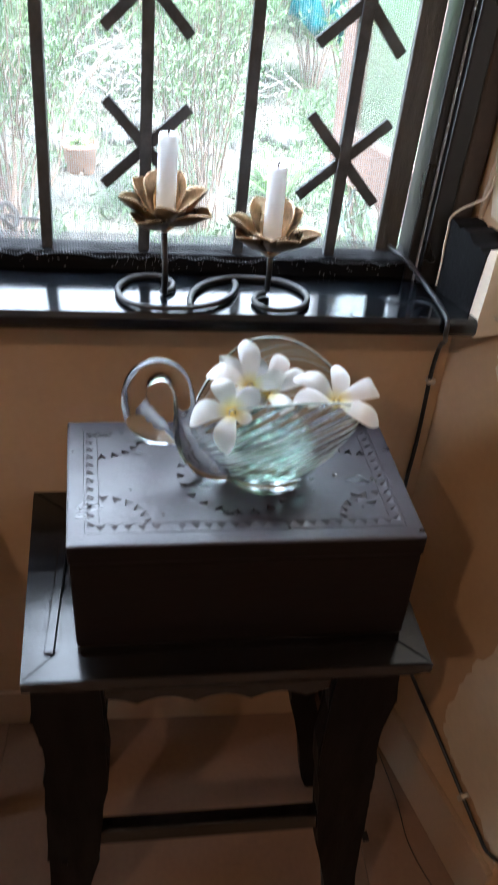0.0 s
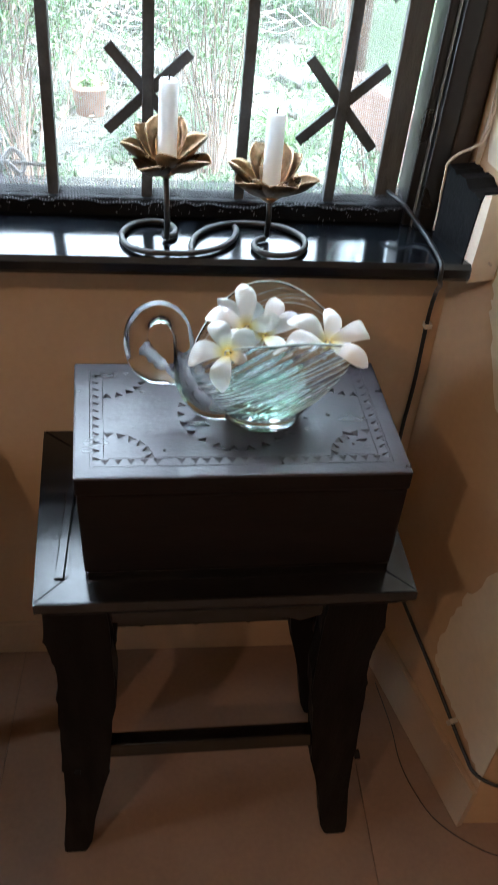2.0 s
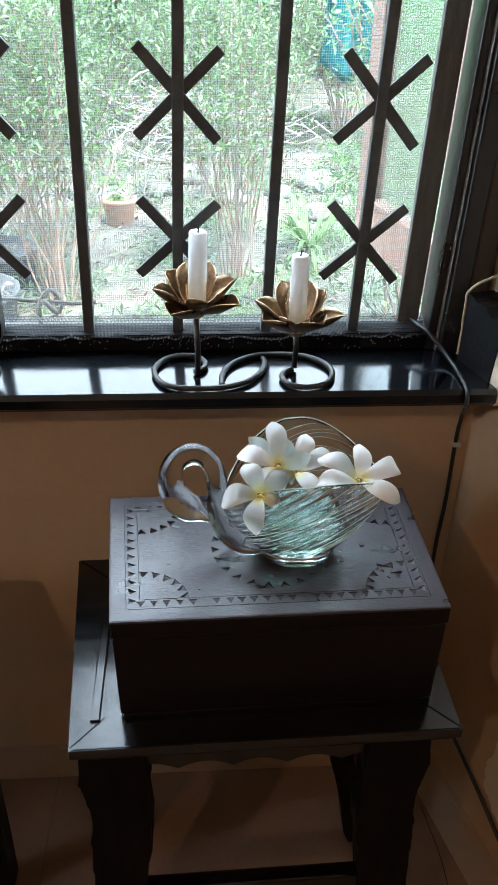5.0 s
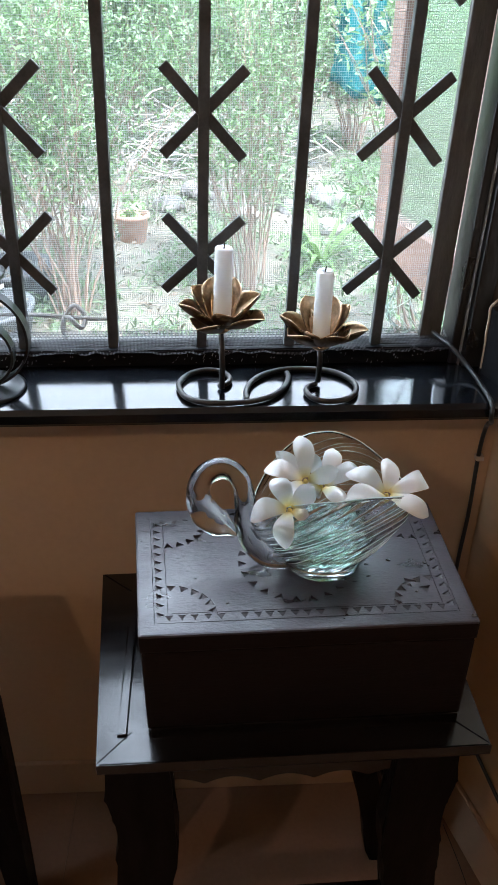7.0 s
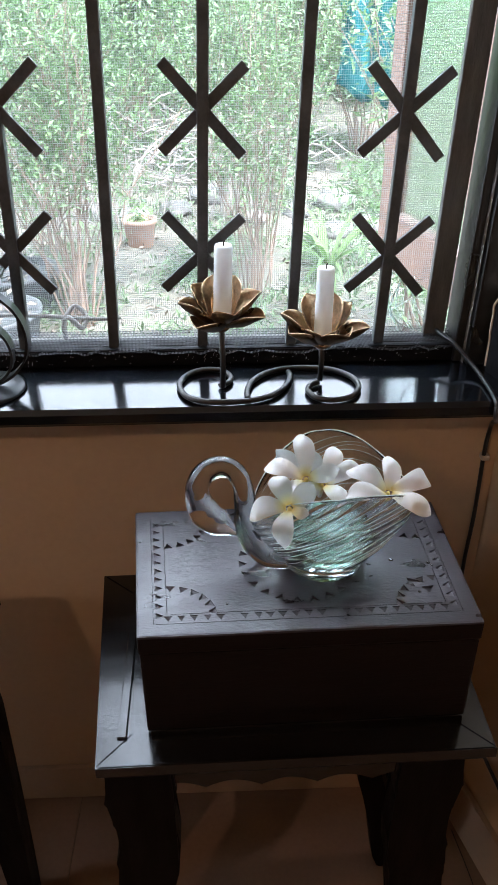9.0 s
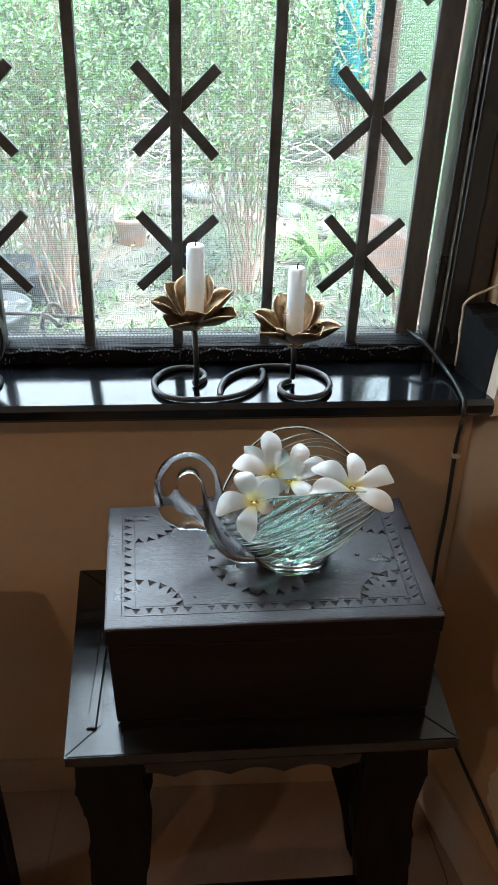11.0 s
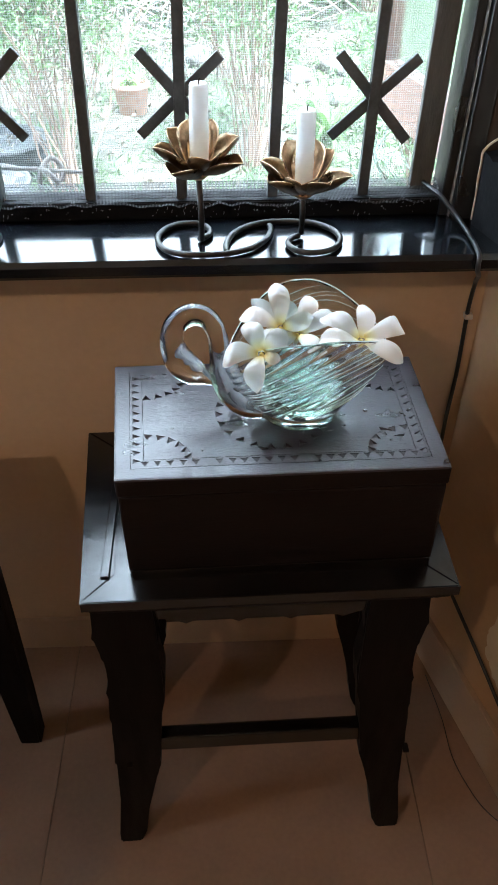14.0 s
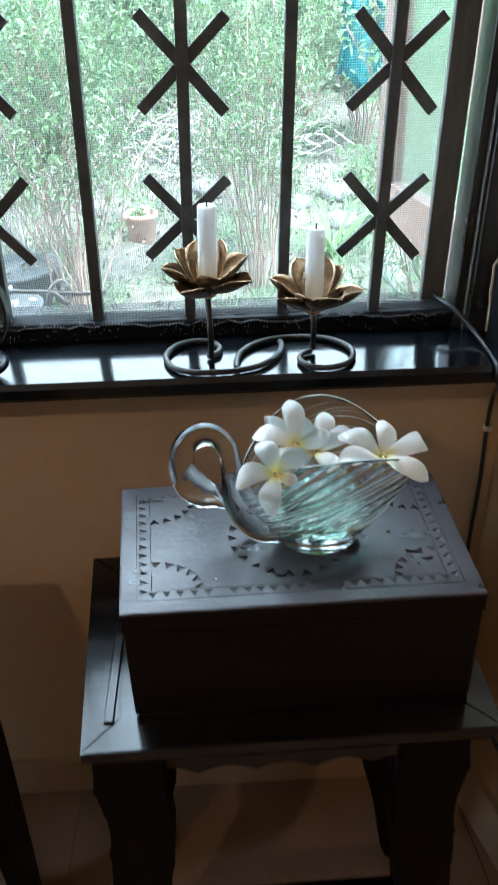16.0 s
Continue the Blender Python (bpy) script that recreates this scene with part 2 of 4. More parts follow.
def tube(pts, radius, sides=10, verts=None, faces=None):
    """A round rod along pts; radius is a number or one for each point. Returns verts and faces."""
    verts, faces = ([] if verts is None else verts), ([] if faces is None else faces)
    P = [Vector(p) for p in pts]
    base = len(verts)
    side = None
    for i, p in enumerate(P):
        t = (P[min(i + 1, len(P) - 1)] - P[max(i - 1, 0)]).normalized()
        if side is None:
            side = t.orthogonal().normalized()
        side = (side - t * side.dot(t)).normalized()
        up = t.cross(side)
        r = radius[i] if isinstance(radius, (list, tuple)) else radius
        for k in range(sides):
            a = 2 * math.pi * k / sides
            verts.append(tuple(p + r * (math.cos(a) * side + math.sin(a) * up)))
    for i in range(len(P) - 1):
        for k in range(sides):
            a, b = base + i * sides + k, base + i * sides + (k + 1) % sides
            faces.append((a, b, b + sides, a + sides))
    faces.append(tuple(base + k for k in reversed(range(sides))))
    faces.append(tuple(base + (len(P) - 1) * sides + k for k in range(sides)))
    return verts, faces


def lathe(profile, seg=40, wobble=None):
    """A closed turned shape from (radius, height) pairs."""
    bm = bmesh.new()
    rings = []
    for r, z in profile:
        if r < 1e-5:
            rings.append([bm.verts.new((0, 0, z))])
        else:
            rings.append([bm.verts.new((r * math.cos(2 * math.pi * i / seg), r * math.sin(2 * math.pi * i / seg), z)) for i in range(seg)])
    for a, b in zip(rings, rings[1:]):
        for i in range(seg):
            j = (i + 1) % seg
            if len(a) == 1 and len(b) > 1:
                bm.faces.new((a[0], b[i], b[j]))
            elif len(b) == 1 and len(a) > 1:
                bm.faces.new((a[i], a[j], b[0]))
            elif len(a) > 1:
                bm.faces.new((a[i], a[j], b[j], b[i]))
    return bm


# ---- room ----
CX = 0.465                      # corner of the window wall and the pier
PD = Vector((0.257, -0.966, 0))  # along the pier, into the room
PN = Vector((-0.966, -0.257, 0))  # out of the pier's face
PA = math.degrees(math.atan2(PD.y, PD.x))
PIER = 0.378


def on_pier(s, z, out=0.0):
    p = Vector((CX, 0, 0)) + PD * s + PN * out
    return (p.x, p.y, z)


def structure(name, bm, material, label, category):
    return tagged(part(name, bm, material), label, category, kind="structure")


structure("wall_below_window", box(-3.0, 0.60, 0, 0.16, 0, 0.838), M_wall, "peach painted wall under the window sill", "wall")
structure("wall_above_window", box(-3.0, 0.60, 0, 0.16, 2.15, 2.8), M_wall, "peach painted wall over the window", "wall")
structure("wall_beside_window", box(-3.0, -1.45, 0, 0.16, 0.838, 2.15), M_wall, "peach painted wall beside the window", "wall")
pier = [(CX, 0.0), (CX + PD.x * PIER, PD.y * PIER), (1.2, PD.y * PIER - 0.02), (1.2, 0.16), (CX - 0.004, 0.16)]
structure("wall_pier", prism(pier, "z", 0, 2.8, 0), M_wall, "peach painted wall pier in the corner", "wall")
structure("wall_east", box(1.2, 1.35, -4.2, 0.16, 0, 2.8), M_wall, "peach painted room wall", "wall")
ww = box(-3.15, -3.0, -4.2, -1.45, 0, 2.8)
box(-3.15, -3.0, -0.85, 0.16, 0, 2.8, 0, ww)
box(-3.15, -3.0, -1.45, -0.85, 0, 1.15, 0, ww)
box(-3.15, -3.0, -1.45, -0.85, 1.95, 2.8, 0, ww)
structure("wall_west", ww, M_wall, "peach painted room wall with a window opening", "wall")
structure("wall_south", box(-3.15, 1.35, -4.35, -4.2, 0, 2.8), M_wall, "peach painted room wall", "wall")
structure("ceiling", box(-3.15, 1.35, -4.35, 0.16, 2.8, 2.9), M_ceil, "pale painted ceiling", "ceiling")
floor = structure("floor", box(-3.15, 1.35, -4.35, 0.0, -0.06, -0.003), M_grout, "brownish tiled floor with fine joints", "floor")
structure("skirting_window_wall", box(-3.0, CX - 0.003, -0.009, 0.0, 0.0, 0.085, 0.002), M_skirt, "low tan skirting along the wall", "skirting")
sk = prism([(-0.004, 0.0), (PIER + 0.004, 0.0), (PIER + 0.004, 0.010), (-0.004, 0.010)], "z", 0, 0.115, 0.002)
bmesh.ops.transform(sk, matrix=Matrix.Translation((CX, 0, 0)) @ Matrix.Rotation(math.atan2(PD.y, PD.x), 4, "Z") @ Matrix.Diagonal((1, -1, 1, 1)), verts=sk.verts[:])
structure("skirting_pier", sk, M_skirt, "tan skirting along the pier", "skirting")

# sill with a rounded front, and the black paint run up the pier
sill_out = [(-0.093, 0.838), (-0.097, 0.843), (-0.097, 0.854), (-0.092, 0.860), (0.060, 0.860), (0.060, 0.838)]
structure("window_sill", prism(sill_out, "x", -1.46, 0.4505), M_black, "glossy black painted window sill", "window sill")
rng = random.Random(4)
def pier_slab(outline, out):
    """A slab lying on the pier's face, from a list of (run, height)."""
    pb = bmesh.new()
    lo = [pb.verts.new(on_pier(s, z, 0.0005)) for s, z in outline]
    hi = [pb.verts.new(on_pier(s, z, out)) for s, z in outline]
    pb.faces.new(lo), pb.faces.new(hi)
    for i in range(len(lo)):
        pb.faces.new((lo[i], lo[(i + 1) % len(lo)], hi[(i + 1) % len(lo)], hi[i]))
    return pb


ragged = [(-0.002, 0.858), (0.070, 0.838), (0.069, 0.856), (0.071, 0.880), (0.073, 0.905), (0.0755, 0.930)]
ragged += [(0.074 - 0.0062 * i, 0.936 + 0.0011 * i + rng.uniform(-0.0035, 0.0035)) for i in range(11)] + [(-0.002, 0.950)]
pb = pier_slab(ragged, 0.040)
def ragged_line(pts, seed, k=7, amp=0.004):
    """A worn outline through the given corners."""
    r, line = random.Random(seed), []
    for (a, c), (d, e) in zip(pts, pts[1:]):
        line += [(a + (d - a) * i / k + r.uniform(-amp, amp), c + (e - c) * i / k + r.uniform(-amp, amp)) for i in range(k)]
    return line + [pts[-1]]


PE = PIER - 0.001
for outline in (ragged_line([(0.340, 0.56), (0.259, 0.488), (0.221, 0.386), (0.203, 0.28), (0.207, 0.222), (0.256, 0.190), (0.322, 0.172), (0.362, 0.147)], 5) + [(PE, 0.135), (PE, 0.57)],
                [(0.094, 0.945)] + ragged_line([(0.094, 0.90), (0.090, 0.836), (0.100, 0.80), (0.150, 0.70), (0.24, 0.66)], 6) + [(PE, 0.64), (PE, 2.6), (0.008, 2.6), (0.008, 1.0), (0.02, 0.958)]):
    structure("bare_plaster_patch", pier_slab(outline, 0.0022), M_pale, "pale unpainted plaster patch with ragged edge", "plaster")
structure("plaster_edge", pier_slab([(0.0703, 0.838), (0.086, 0.836), (0.090, 0.90), (0.091, 0.946), (0.079, 0.941), (0.0757, 0.930), (0.0732, 0.905), (0.0712, 0.880), (0.0692, 0.856)], 0.0385), M_pale, "cream plaster edge beside the black paint", "plaster")
structure("black_paint_patch", pb, M_tar, "black paint run up the wall beside the sill", "paint")

seam = [on_pier(-0.003, 0.866 + 0.012 * i, 0.0405 + rng.uniform(-0.001, 0.001)) for i in range(8)]
seam += [on_pier(0.001, 0.962, 0.031), on_pier(0.009, 0.972, 0.017), on_pier(0.014, 0.985, 0.007), on_pier(0.013, 1.05, 0.004), on_pier(0.012, 1.3, 0.003)]
bead = raw("plaster_bead", *tube(smooth_line(seam, 4), 0.0016, 7), M_plaster, smooth=True)
tagged(bead, "pale cracked plaster bead along the black paint", "plaster", kind="structure")

# window frame
window = thing("window_1", pose(0, 0, 0), "dark window frame with iron grille and insect net", "window", kind="structure")
part("bottom_rail", box(-1.45, 0.391, 0.022, 0.062, 0.8605, 0.885, 0.004), M_tar, window, "chipped black painted rail")
part("jamb", box(0.3915, 0.403, 0.018, 0.07, 0.8605, 2.15, 0.003), M_frame, window, "black painted jamb")
part("bead", box(0.4032, 0.4043, 0.013, 0.03, 0.8605, 2.15, 0.0004), M_dust, window, "pale worn bead along the jamb")
part("casing", box(0.4065, 0.430, 0.006, 0.07, 0.8605, 2.15, 0.003), M_frame, window, "black painted casing board")
part("outer_casing", box(0.4305, CX - 0.008, 0.010, 0.08, 0.8605, 2.15, 0.004), M_casing, window, "dark brown casing strip")
part("left_jamb", box(-1.45, -1.40, 0.018, 0.07, 0.8855, 2.15, 0.003), M_frame, window)
part("top_rail", box(-1.40, 0.391, 0.02, 0.062, 2.10, 2.15, 0.003), M_frame, window)
part("plank", box(0.355, 0.383, 0.045, 0.056, 0.8855, 2.1, 0.002), M_plank, window, "weathered grey wooden strip")
for piece in window.children:
    if piece.name.split(".")[0] in ("jamb", "bead", "casing", "outer_casing", "plank"):
        for v in piece.data.vertices:
            v.co.x += 0.026 * (v.co.z - 0.9)
# torn plaster edge along the casing
tv, tf = [], []
edge = [(on_pier(-0.001 + rng.uniform(0, 0.006), 0.935 + 0.02 * i, 0.001)) for i in range(60)]
edge = [on_pier(-0.004 + rng.uniform(0, 0.002), 0.866 + 0.012 * i, 0.012 - 0.0015 * i) for i in range(6)] + edge
tube(edge, [0.0035 + rng.uniform(-0.001, 0.002) for _ in edge], 6, tv, tf)
tagged(raw("plaster_seam", tv, tf, M_plaster, smooth=True), "torn pale plaster seam beside the casing", "plaster", kind="structure")

# grille: plain bars and bars with crossed arms
LEAN = 0.036  # the grille hangs a little out of plumb


def bar(x):
    b = part("bar", box(x - 0.0066, x + 0.0066, 0.028, 0.041, 0.885, 2.12, 0.0015), M_iron, window)
    for v in b.data.vertices:
        v.co.x += LEAN * (v.co.z - 1.0)
    return b


rg = random.Random(3)
for i in range(-11, 4):
    x = 0.0662 + 0.1148 * i
    if x < 0.36 and x > -1.38:
        bar(x)
        if i % 2 == 0:
            for k in range(7):
                z = 1.0050 + 0.1625 * k - 0.023 * (x - 0.07)
                for sgn, ang in ((1, 48.5), (-1, 42)):
                    bm = box(-0.066, 0.066, -0.003, 0.003, -0.0064, 0.0064, 0.0012)
                    turn = sgn * radians(ang + rg.uniform(-1, 1))
                    bmesh.ops.transform(bm, matrix=Matrix.Translation((x + LEAN * (z - 1.0), 0.0335 if sgn > 0 else 0.036, z)) @ Matrix.Rotation(turn, 4, "Y"), verts=bm.verts[:])
                    part("cross_arm", bm, M_iron, window)

# insect net: every thread, with a slack fold at the foot
nv, nf = [], []
def strip(a, b, w, horizontal):
    k = len(nv)
    (x0, y0, z0), (x1, y1, z1) = a, b
    d = (0, 0, w / 2) if horizontal else (w / 2, 0, 0)
    nv.extend([(x0 - d[0], y0, z0 - d[2]), (x0 + d[0], y0, z0 + d[2]), (x1 + d[0], y1, z1 + d[2]), (x1 - d[0], y1, z1 - d[2])])
    nf.append((k, k + 1, k + 2, k + 3))


PITCH = 0.0026
x = -1.40
while x < 0.392:
    strip((x, 0.066, 0.884), (x, 0.066, 2.1), 0.00044, False)
    x += PITCH
z = 0.887
while z < 2.1:
    strip((-1.40, 0.0664, z), (0.392, 0.0664, z), 0.00044, True)
    z += PITCH
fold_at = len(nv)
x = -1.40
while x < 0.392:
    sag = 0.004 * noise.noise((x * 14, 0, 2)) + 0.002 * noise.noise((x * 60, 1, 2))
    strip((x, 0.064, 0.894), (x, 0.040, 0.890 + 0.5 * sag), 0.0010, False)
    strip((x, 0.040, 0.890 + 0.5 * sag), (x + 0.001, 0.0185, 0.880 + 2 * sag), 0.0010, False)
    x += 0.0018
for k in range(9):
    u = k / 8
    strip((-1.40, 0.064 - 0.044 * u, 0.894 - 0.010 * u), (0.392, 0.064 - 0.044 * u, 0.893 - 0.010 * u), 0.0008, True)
# the fold's threads are much darker than the net's
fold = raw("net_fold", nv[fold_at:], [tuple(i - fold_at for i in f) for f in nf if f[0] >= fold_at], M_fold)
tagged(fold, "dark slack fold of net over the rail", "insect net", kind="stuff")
net = raw("insect_net", nv[:fold_at], [f for f in nf if f[0] < fold_at], M_net)
tagged(net, "fine grey insect net stretched behind the grille", "insect net", kind="stuff")

# dust and net scraps stuck to the rail
rg = random.Random(12)
sv, sf = [], []
for i in range(170):
    cx, cz = rg.uniform(-0.55, 0.38), rg.uniform(0.8625, 0.8835)
    w, h = (rg.uniform(0.0003, 0.0010), rg.uniform(0.0003, 0.0006)) if i % 4 else (rg.uniform(0.0002, 0.0004), rg.uniform(0.001, 0.0025))
    k = len(sv)
    sv += [(cx + a * w + 0.3 * h * b, y, cz + b * h) for y in (0.0223, 0.0214) for a, b in ((-1, -1), (1, -1), (1, 1), (-1, 1))]
    sf += [(k, k + 1, k + 2, k + 3), (k + 4, k + 7, k + 6, k + 5)] + [(k + m, k + 4 + m, k + 4 + (m + 1) % 4, k + (m + 1) % 4) for m in range(4)]
tagged(raw("net_scraps", sv, sf, M_dust), "pale flecks of dust and torn net on rail", "dust", kind="stuff")

# torn, tangled net threads where the cable comes in
rg = random.Random(21)
tv, tf = [], []
for i in range(11):
    x0, z0 = 0.352 + rg.uniform(-0.030, 0.012), 0.892 + rg.uniform(-0.004, 0.006)
    up = rg.uniform(0.02, 0.075)
    pts = [(x0, 0.060, z0), (x0 - 0.3 * up + rg.gauss(0, 0.006), 0.0615, z0 + 0.45 * up), (x0 - 0.35 * up + rg.gauss(0, 0.008), 0.0605, z0 + up)]
    tube(smooth_line(pts, 4), rg.uniform(0.0003, 0.0007), 5, tv, tf)
tagged(raw("torn_net", tv, tf, M_litedge, smooth=True), "torn tangled net threads beside the cable", "insect net", kind="stuff")

# open casement outside
sash = thing("open_casement", pose(0, 0, 0), "faded wooden casement opened outwards with a glass pane", "casement window", kind="structure")
HX, HY, FX, FY = 0.450, 0.17, 0.392, 0.50
sm = Matrix.Translation((HX, HY, 0)) @ Matrix.Rotation(math.atan2(FY - HY, FX - HX), 4, "Z")
SL = math.hypot(FX - HX, FY - HY)
def sash_part(name, a, b, z0, z1, material=None, t=0.016, label=""):
    return part(name, box(a, b, -t, t, z0, z1, 0.003 if t > 0.01 else 0, m=sm), material or M_sash, sash, label)
sash_part("hinge_stile", 0, 0.018, 0.87, 2.1)
sash_part("free_stile", SL - 0.05, SL, 0.87, 2.1)
sash_part("lower_rail", 0.019, SL - 0.051, 0.87, 0.95)
pn = sash_part("pane", 0.018, SL - 0.05, 0.95, 2.08, M_pane, 0.002, "dusty glass pane")
pn.visible_shadow = False
structure("outer_ledge", box(-1.6, 0.463, 0.0625, 0.165, 0.8385, 0.844, 0.002), M_conc, "concrete ledge outside the window", "ledge")

# ---- stool ----
def skew(ob, shear=-0.034, taper=0.043):
    """An old hand-made piece, a little out of square."""
    for v in ob.data.vertices:
        v.co.x += v.co.y * shear + v.co.x / 0.17 * v.co.y * taper


def scallop(x0, x1, top, low, n, amp):
    pts = [(x0, top)]
    for i in range(n * 8 + 1):
        u = i / (n * 8)
        pts.append((x0 + (x1 - x0) * u, low + amp * abs(math.sin(math.pi * n * u))))
    return pts + [(x1, top)]


def stool(m, label):
    st = thing("stool", m, label, "stool")
    W, D, H, F = 0.208, 0.1436, 0.625, 0.038
    for name, out in (("front_rail", [(-W, -D), (W, -D), (W - F, -D + F), (-W + F, -D + F)]), ("back_rail", [(-W, D), (-W + F, D - F), (W - F, D - F), (W, D)]),
                      ("side_rail", [(-W, -D), (-W + F, -D + F), (-W + F, D - F), (-W, D)]), ("side_rail", [(W, -D), (W, D), (W - F, D - F), (W - F, -D + F)])):
        part(name, prism([(u * 0.9985, v * 0.9985) for u, v in out], "z", H - 0.016, H, 0.0012), M_wood, st)
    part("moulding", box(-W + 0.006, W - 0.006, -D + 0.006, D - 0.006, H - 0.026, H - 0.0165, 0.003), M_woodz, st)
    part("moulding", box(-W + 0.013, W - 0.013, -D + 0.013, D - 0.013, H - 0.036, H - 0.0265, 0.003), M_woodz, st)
    for piece in st.children:
        skew(piece, taper=0.035)
    part("inner_bead", box(-W + F - 0.0085, -W + F + 0.002, -D + F - 0.006, D - F + 0.006, H - 0.001, H + 0.0026, 0.0014), M_wood, st, "raised bead along the seat panel")
    skew(st.children[-1], taper=0.035)
    part("panel", box(-W + F - 0.002, W - F + 0.002, -D + F - 0.002, D - F + 0.002, H - 0.016, H - 0.003), M_wood, st, "sunk seat panel")
    for sy in (-1, 1):
        part("apron", prism(scallop(-0.150, 0.150, H - 0.037, 0.548, 5, 0.010), "y", sy * 0.108 - 0.009, sy * 0.108 + 0.009), M_wood, st)
    for sx in (-1, 1):
        part("side_apron", prism(scallop(-0.098, 0.098, H - 0.037, 0.540, 3, 0.012), "x", sx * 0.165 - 0.009, sx * 0.165 + 0.009), M_wood, st)
    outline = [(0.188, 0.0), (0.222, 0.0), (0.220, 0.03), (0.206, 0.15), (0.197, 0.245), (0.203, 0.252), (0.198, 0.30), (0.193, 0.34), (0.196, 0.37), (0.190, 0.40), (0.193, 0.43),
               (0.184, 0.455), (0.183, 0.485), (0.190, 0.505), (0.187, 0.525), (0.196, 0.545), (0.193, 0.560), (0.190, 0.603), (0.120, 0.603), (0.118, 0.57), (0.124, 0.52), (0.118, 0.46), (0.122, 0.41), (0.128, 0.38),
               (0.132, 0.33), (0.141, 0.27), (0.139, 0.245), (0.150, 0.20), (0.166, 0.12), (0.178, 0.03)]
    for sx in (-1, 1):
        for sy in (-1, 1):
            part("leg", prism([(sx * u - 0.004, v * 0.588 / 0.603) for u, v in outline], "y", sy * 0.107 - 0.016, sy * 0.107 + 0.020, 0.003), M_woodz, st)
    for sy in (-1, 1):
        part("stretcher", box(-0.150, 0.150, sy * 0.107 - 0.010, sy * 0.107 + 0.010, 0.268, 0.299, 0.003), M_wood, st)
    for sx in (-1, 1):
        part("side_stretcher", box(sx * 0.165 - 0.010, sx * 0.165 + 0.010, -0.0885, 0.0885, 0.315, 0.345, 0.003), M_wood, st)
        part("tenon", box(sx * 0.192 + 0.003, sx * 0.192 + 0.011, -0.130, -0.117, 0.250, 0.2535, 0.0008), M_boxbody, st, "chipped joint")
    return st


stool(pose(0.148, -0.254, 0, 0, 0, 1.2), "dark stained carved wooden stool under the box")


def bench(m, label):
    """A low bench whose near end reaches out into the room; its origin is the corner by the stool."""
    bn = thing("bench", m, label, "bench")
    H = 0.622
    top = [(0.0, 0.0), (-0.47, 0.0), (-0.47, -0.72), (-0.060, -0.72), (-0.055, -0.66), (-0.004, -0.012)]
    part("top_board", prism(top, "z", H - 0.022, H, 0.004), M_woodz, bn, "dull dark top board")
    part("moulding", prism([(-0.010 + u * 0.96, -0.010 + v * 0.97) for u, v in top], "z", H - 0.034, H - 0.0225, 0.003), M_woodz, bn)
    part("back_apron", prism(scallop(-0.43, -0.045, H - 0.0345, 0.530, 5, 0.010), "y", -0.048, -0.030), M_woodz, bn)
    part("front_apron", prism(scallop(-0.43, -0.095, H - 0.0345, 0.530, 5, 0.010), "y", -0.690, -0.672), M_woodz, bn)
    for x, y in ((-0.040, -0.050), (-0.440, -0.050), (-0.090, -0.670), (-0.440, -0.670)):
        leg = [(x - 0.024, 0.0), (x + 0.012, 0.0), (x + 0.016, 0.12), (x + 0.022, 0.30), (x + 0.026, 0.46), (x + 0.022, 0.587), (x - 0.028, 0.587), (x - 0.028, 0.30)]
        part("leg", prism(leg, "y", y - 0.018, y + 0.018, 0.003), M_woodz, bn)
    part("stretcher", box(-0.414, -0.066, -0.060, -0.040, 0.27, 0.30, 0.003), M_woodz, bn)


bench(pose(-0.205, -0.142, 0), "dull dark wooden bench beside the carved stool")

# ---- carved box ----
BW, BD, BT, BZ = 0.170, 0.100, 0.762, 0.6255
chest = thing("wooden_box", pose(0.1625, -0.2605, 0, 0, 0, 1.3), "dark wooden box with chip-carved lid on the stool", "box")
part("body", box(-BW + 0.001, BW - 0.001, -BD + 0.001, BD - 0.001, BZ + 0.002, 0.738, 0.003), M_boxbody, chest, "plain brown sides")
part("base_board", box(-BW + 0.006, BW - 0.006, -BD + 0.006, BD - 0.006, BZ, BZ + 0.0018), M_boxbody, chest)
# added strip, only there to give the highlight line along the foot
part("base_strip", box(-BW + 0.004, BW - 0.004, -BD - 0.0022, -BD + 0.0005, BZ + 0.0005, BZ + 0.007, 0.0012), M_wood, chest, "thin glossy strip added for the highlight along the foot")
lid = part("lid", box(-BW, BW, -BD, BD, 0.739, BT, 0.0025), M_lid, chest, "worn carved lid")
cut = bmesh.new()
def chip(x, y, ang, w=0.0075, h=0.0072, deep=0.0032):
    """One chip: a triangle whose base lies on (x, y), pointing along ang."""
    c, s = math.cos(ang), math.sin(ang)
    def P(u, v, z):
        return cut.verts.new((x + c * u - s * v, y + s * u + c * v, z))
    top = [P(0, -w / 2, BT + 0.001), P(0, w / 2, BT + 0.001), P(h, 0, BT + 0.001)]
    low = [P(0.0004, -w / 2 + 0.0005, BT - 0.0006), P(0.0004, w / 2 - 0.0005, BT - 0.0006), P(h * 0.9, 0, BT - deep)]
    cut.faces.new(top)
    cut.faces.new(low[::-1])
    for i in range(3):
        cut.faces.new((top[i], low[i], low[(i + 1) % 3], top[(i + 1) % 3]))


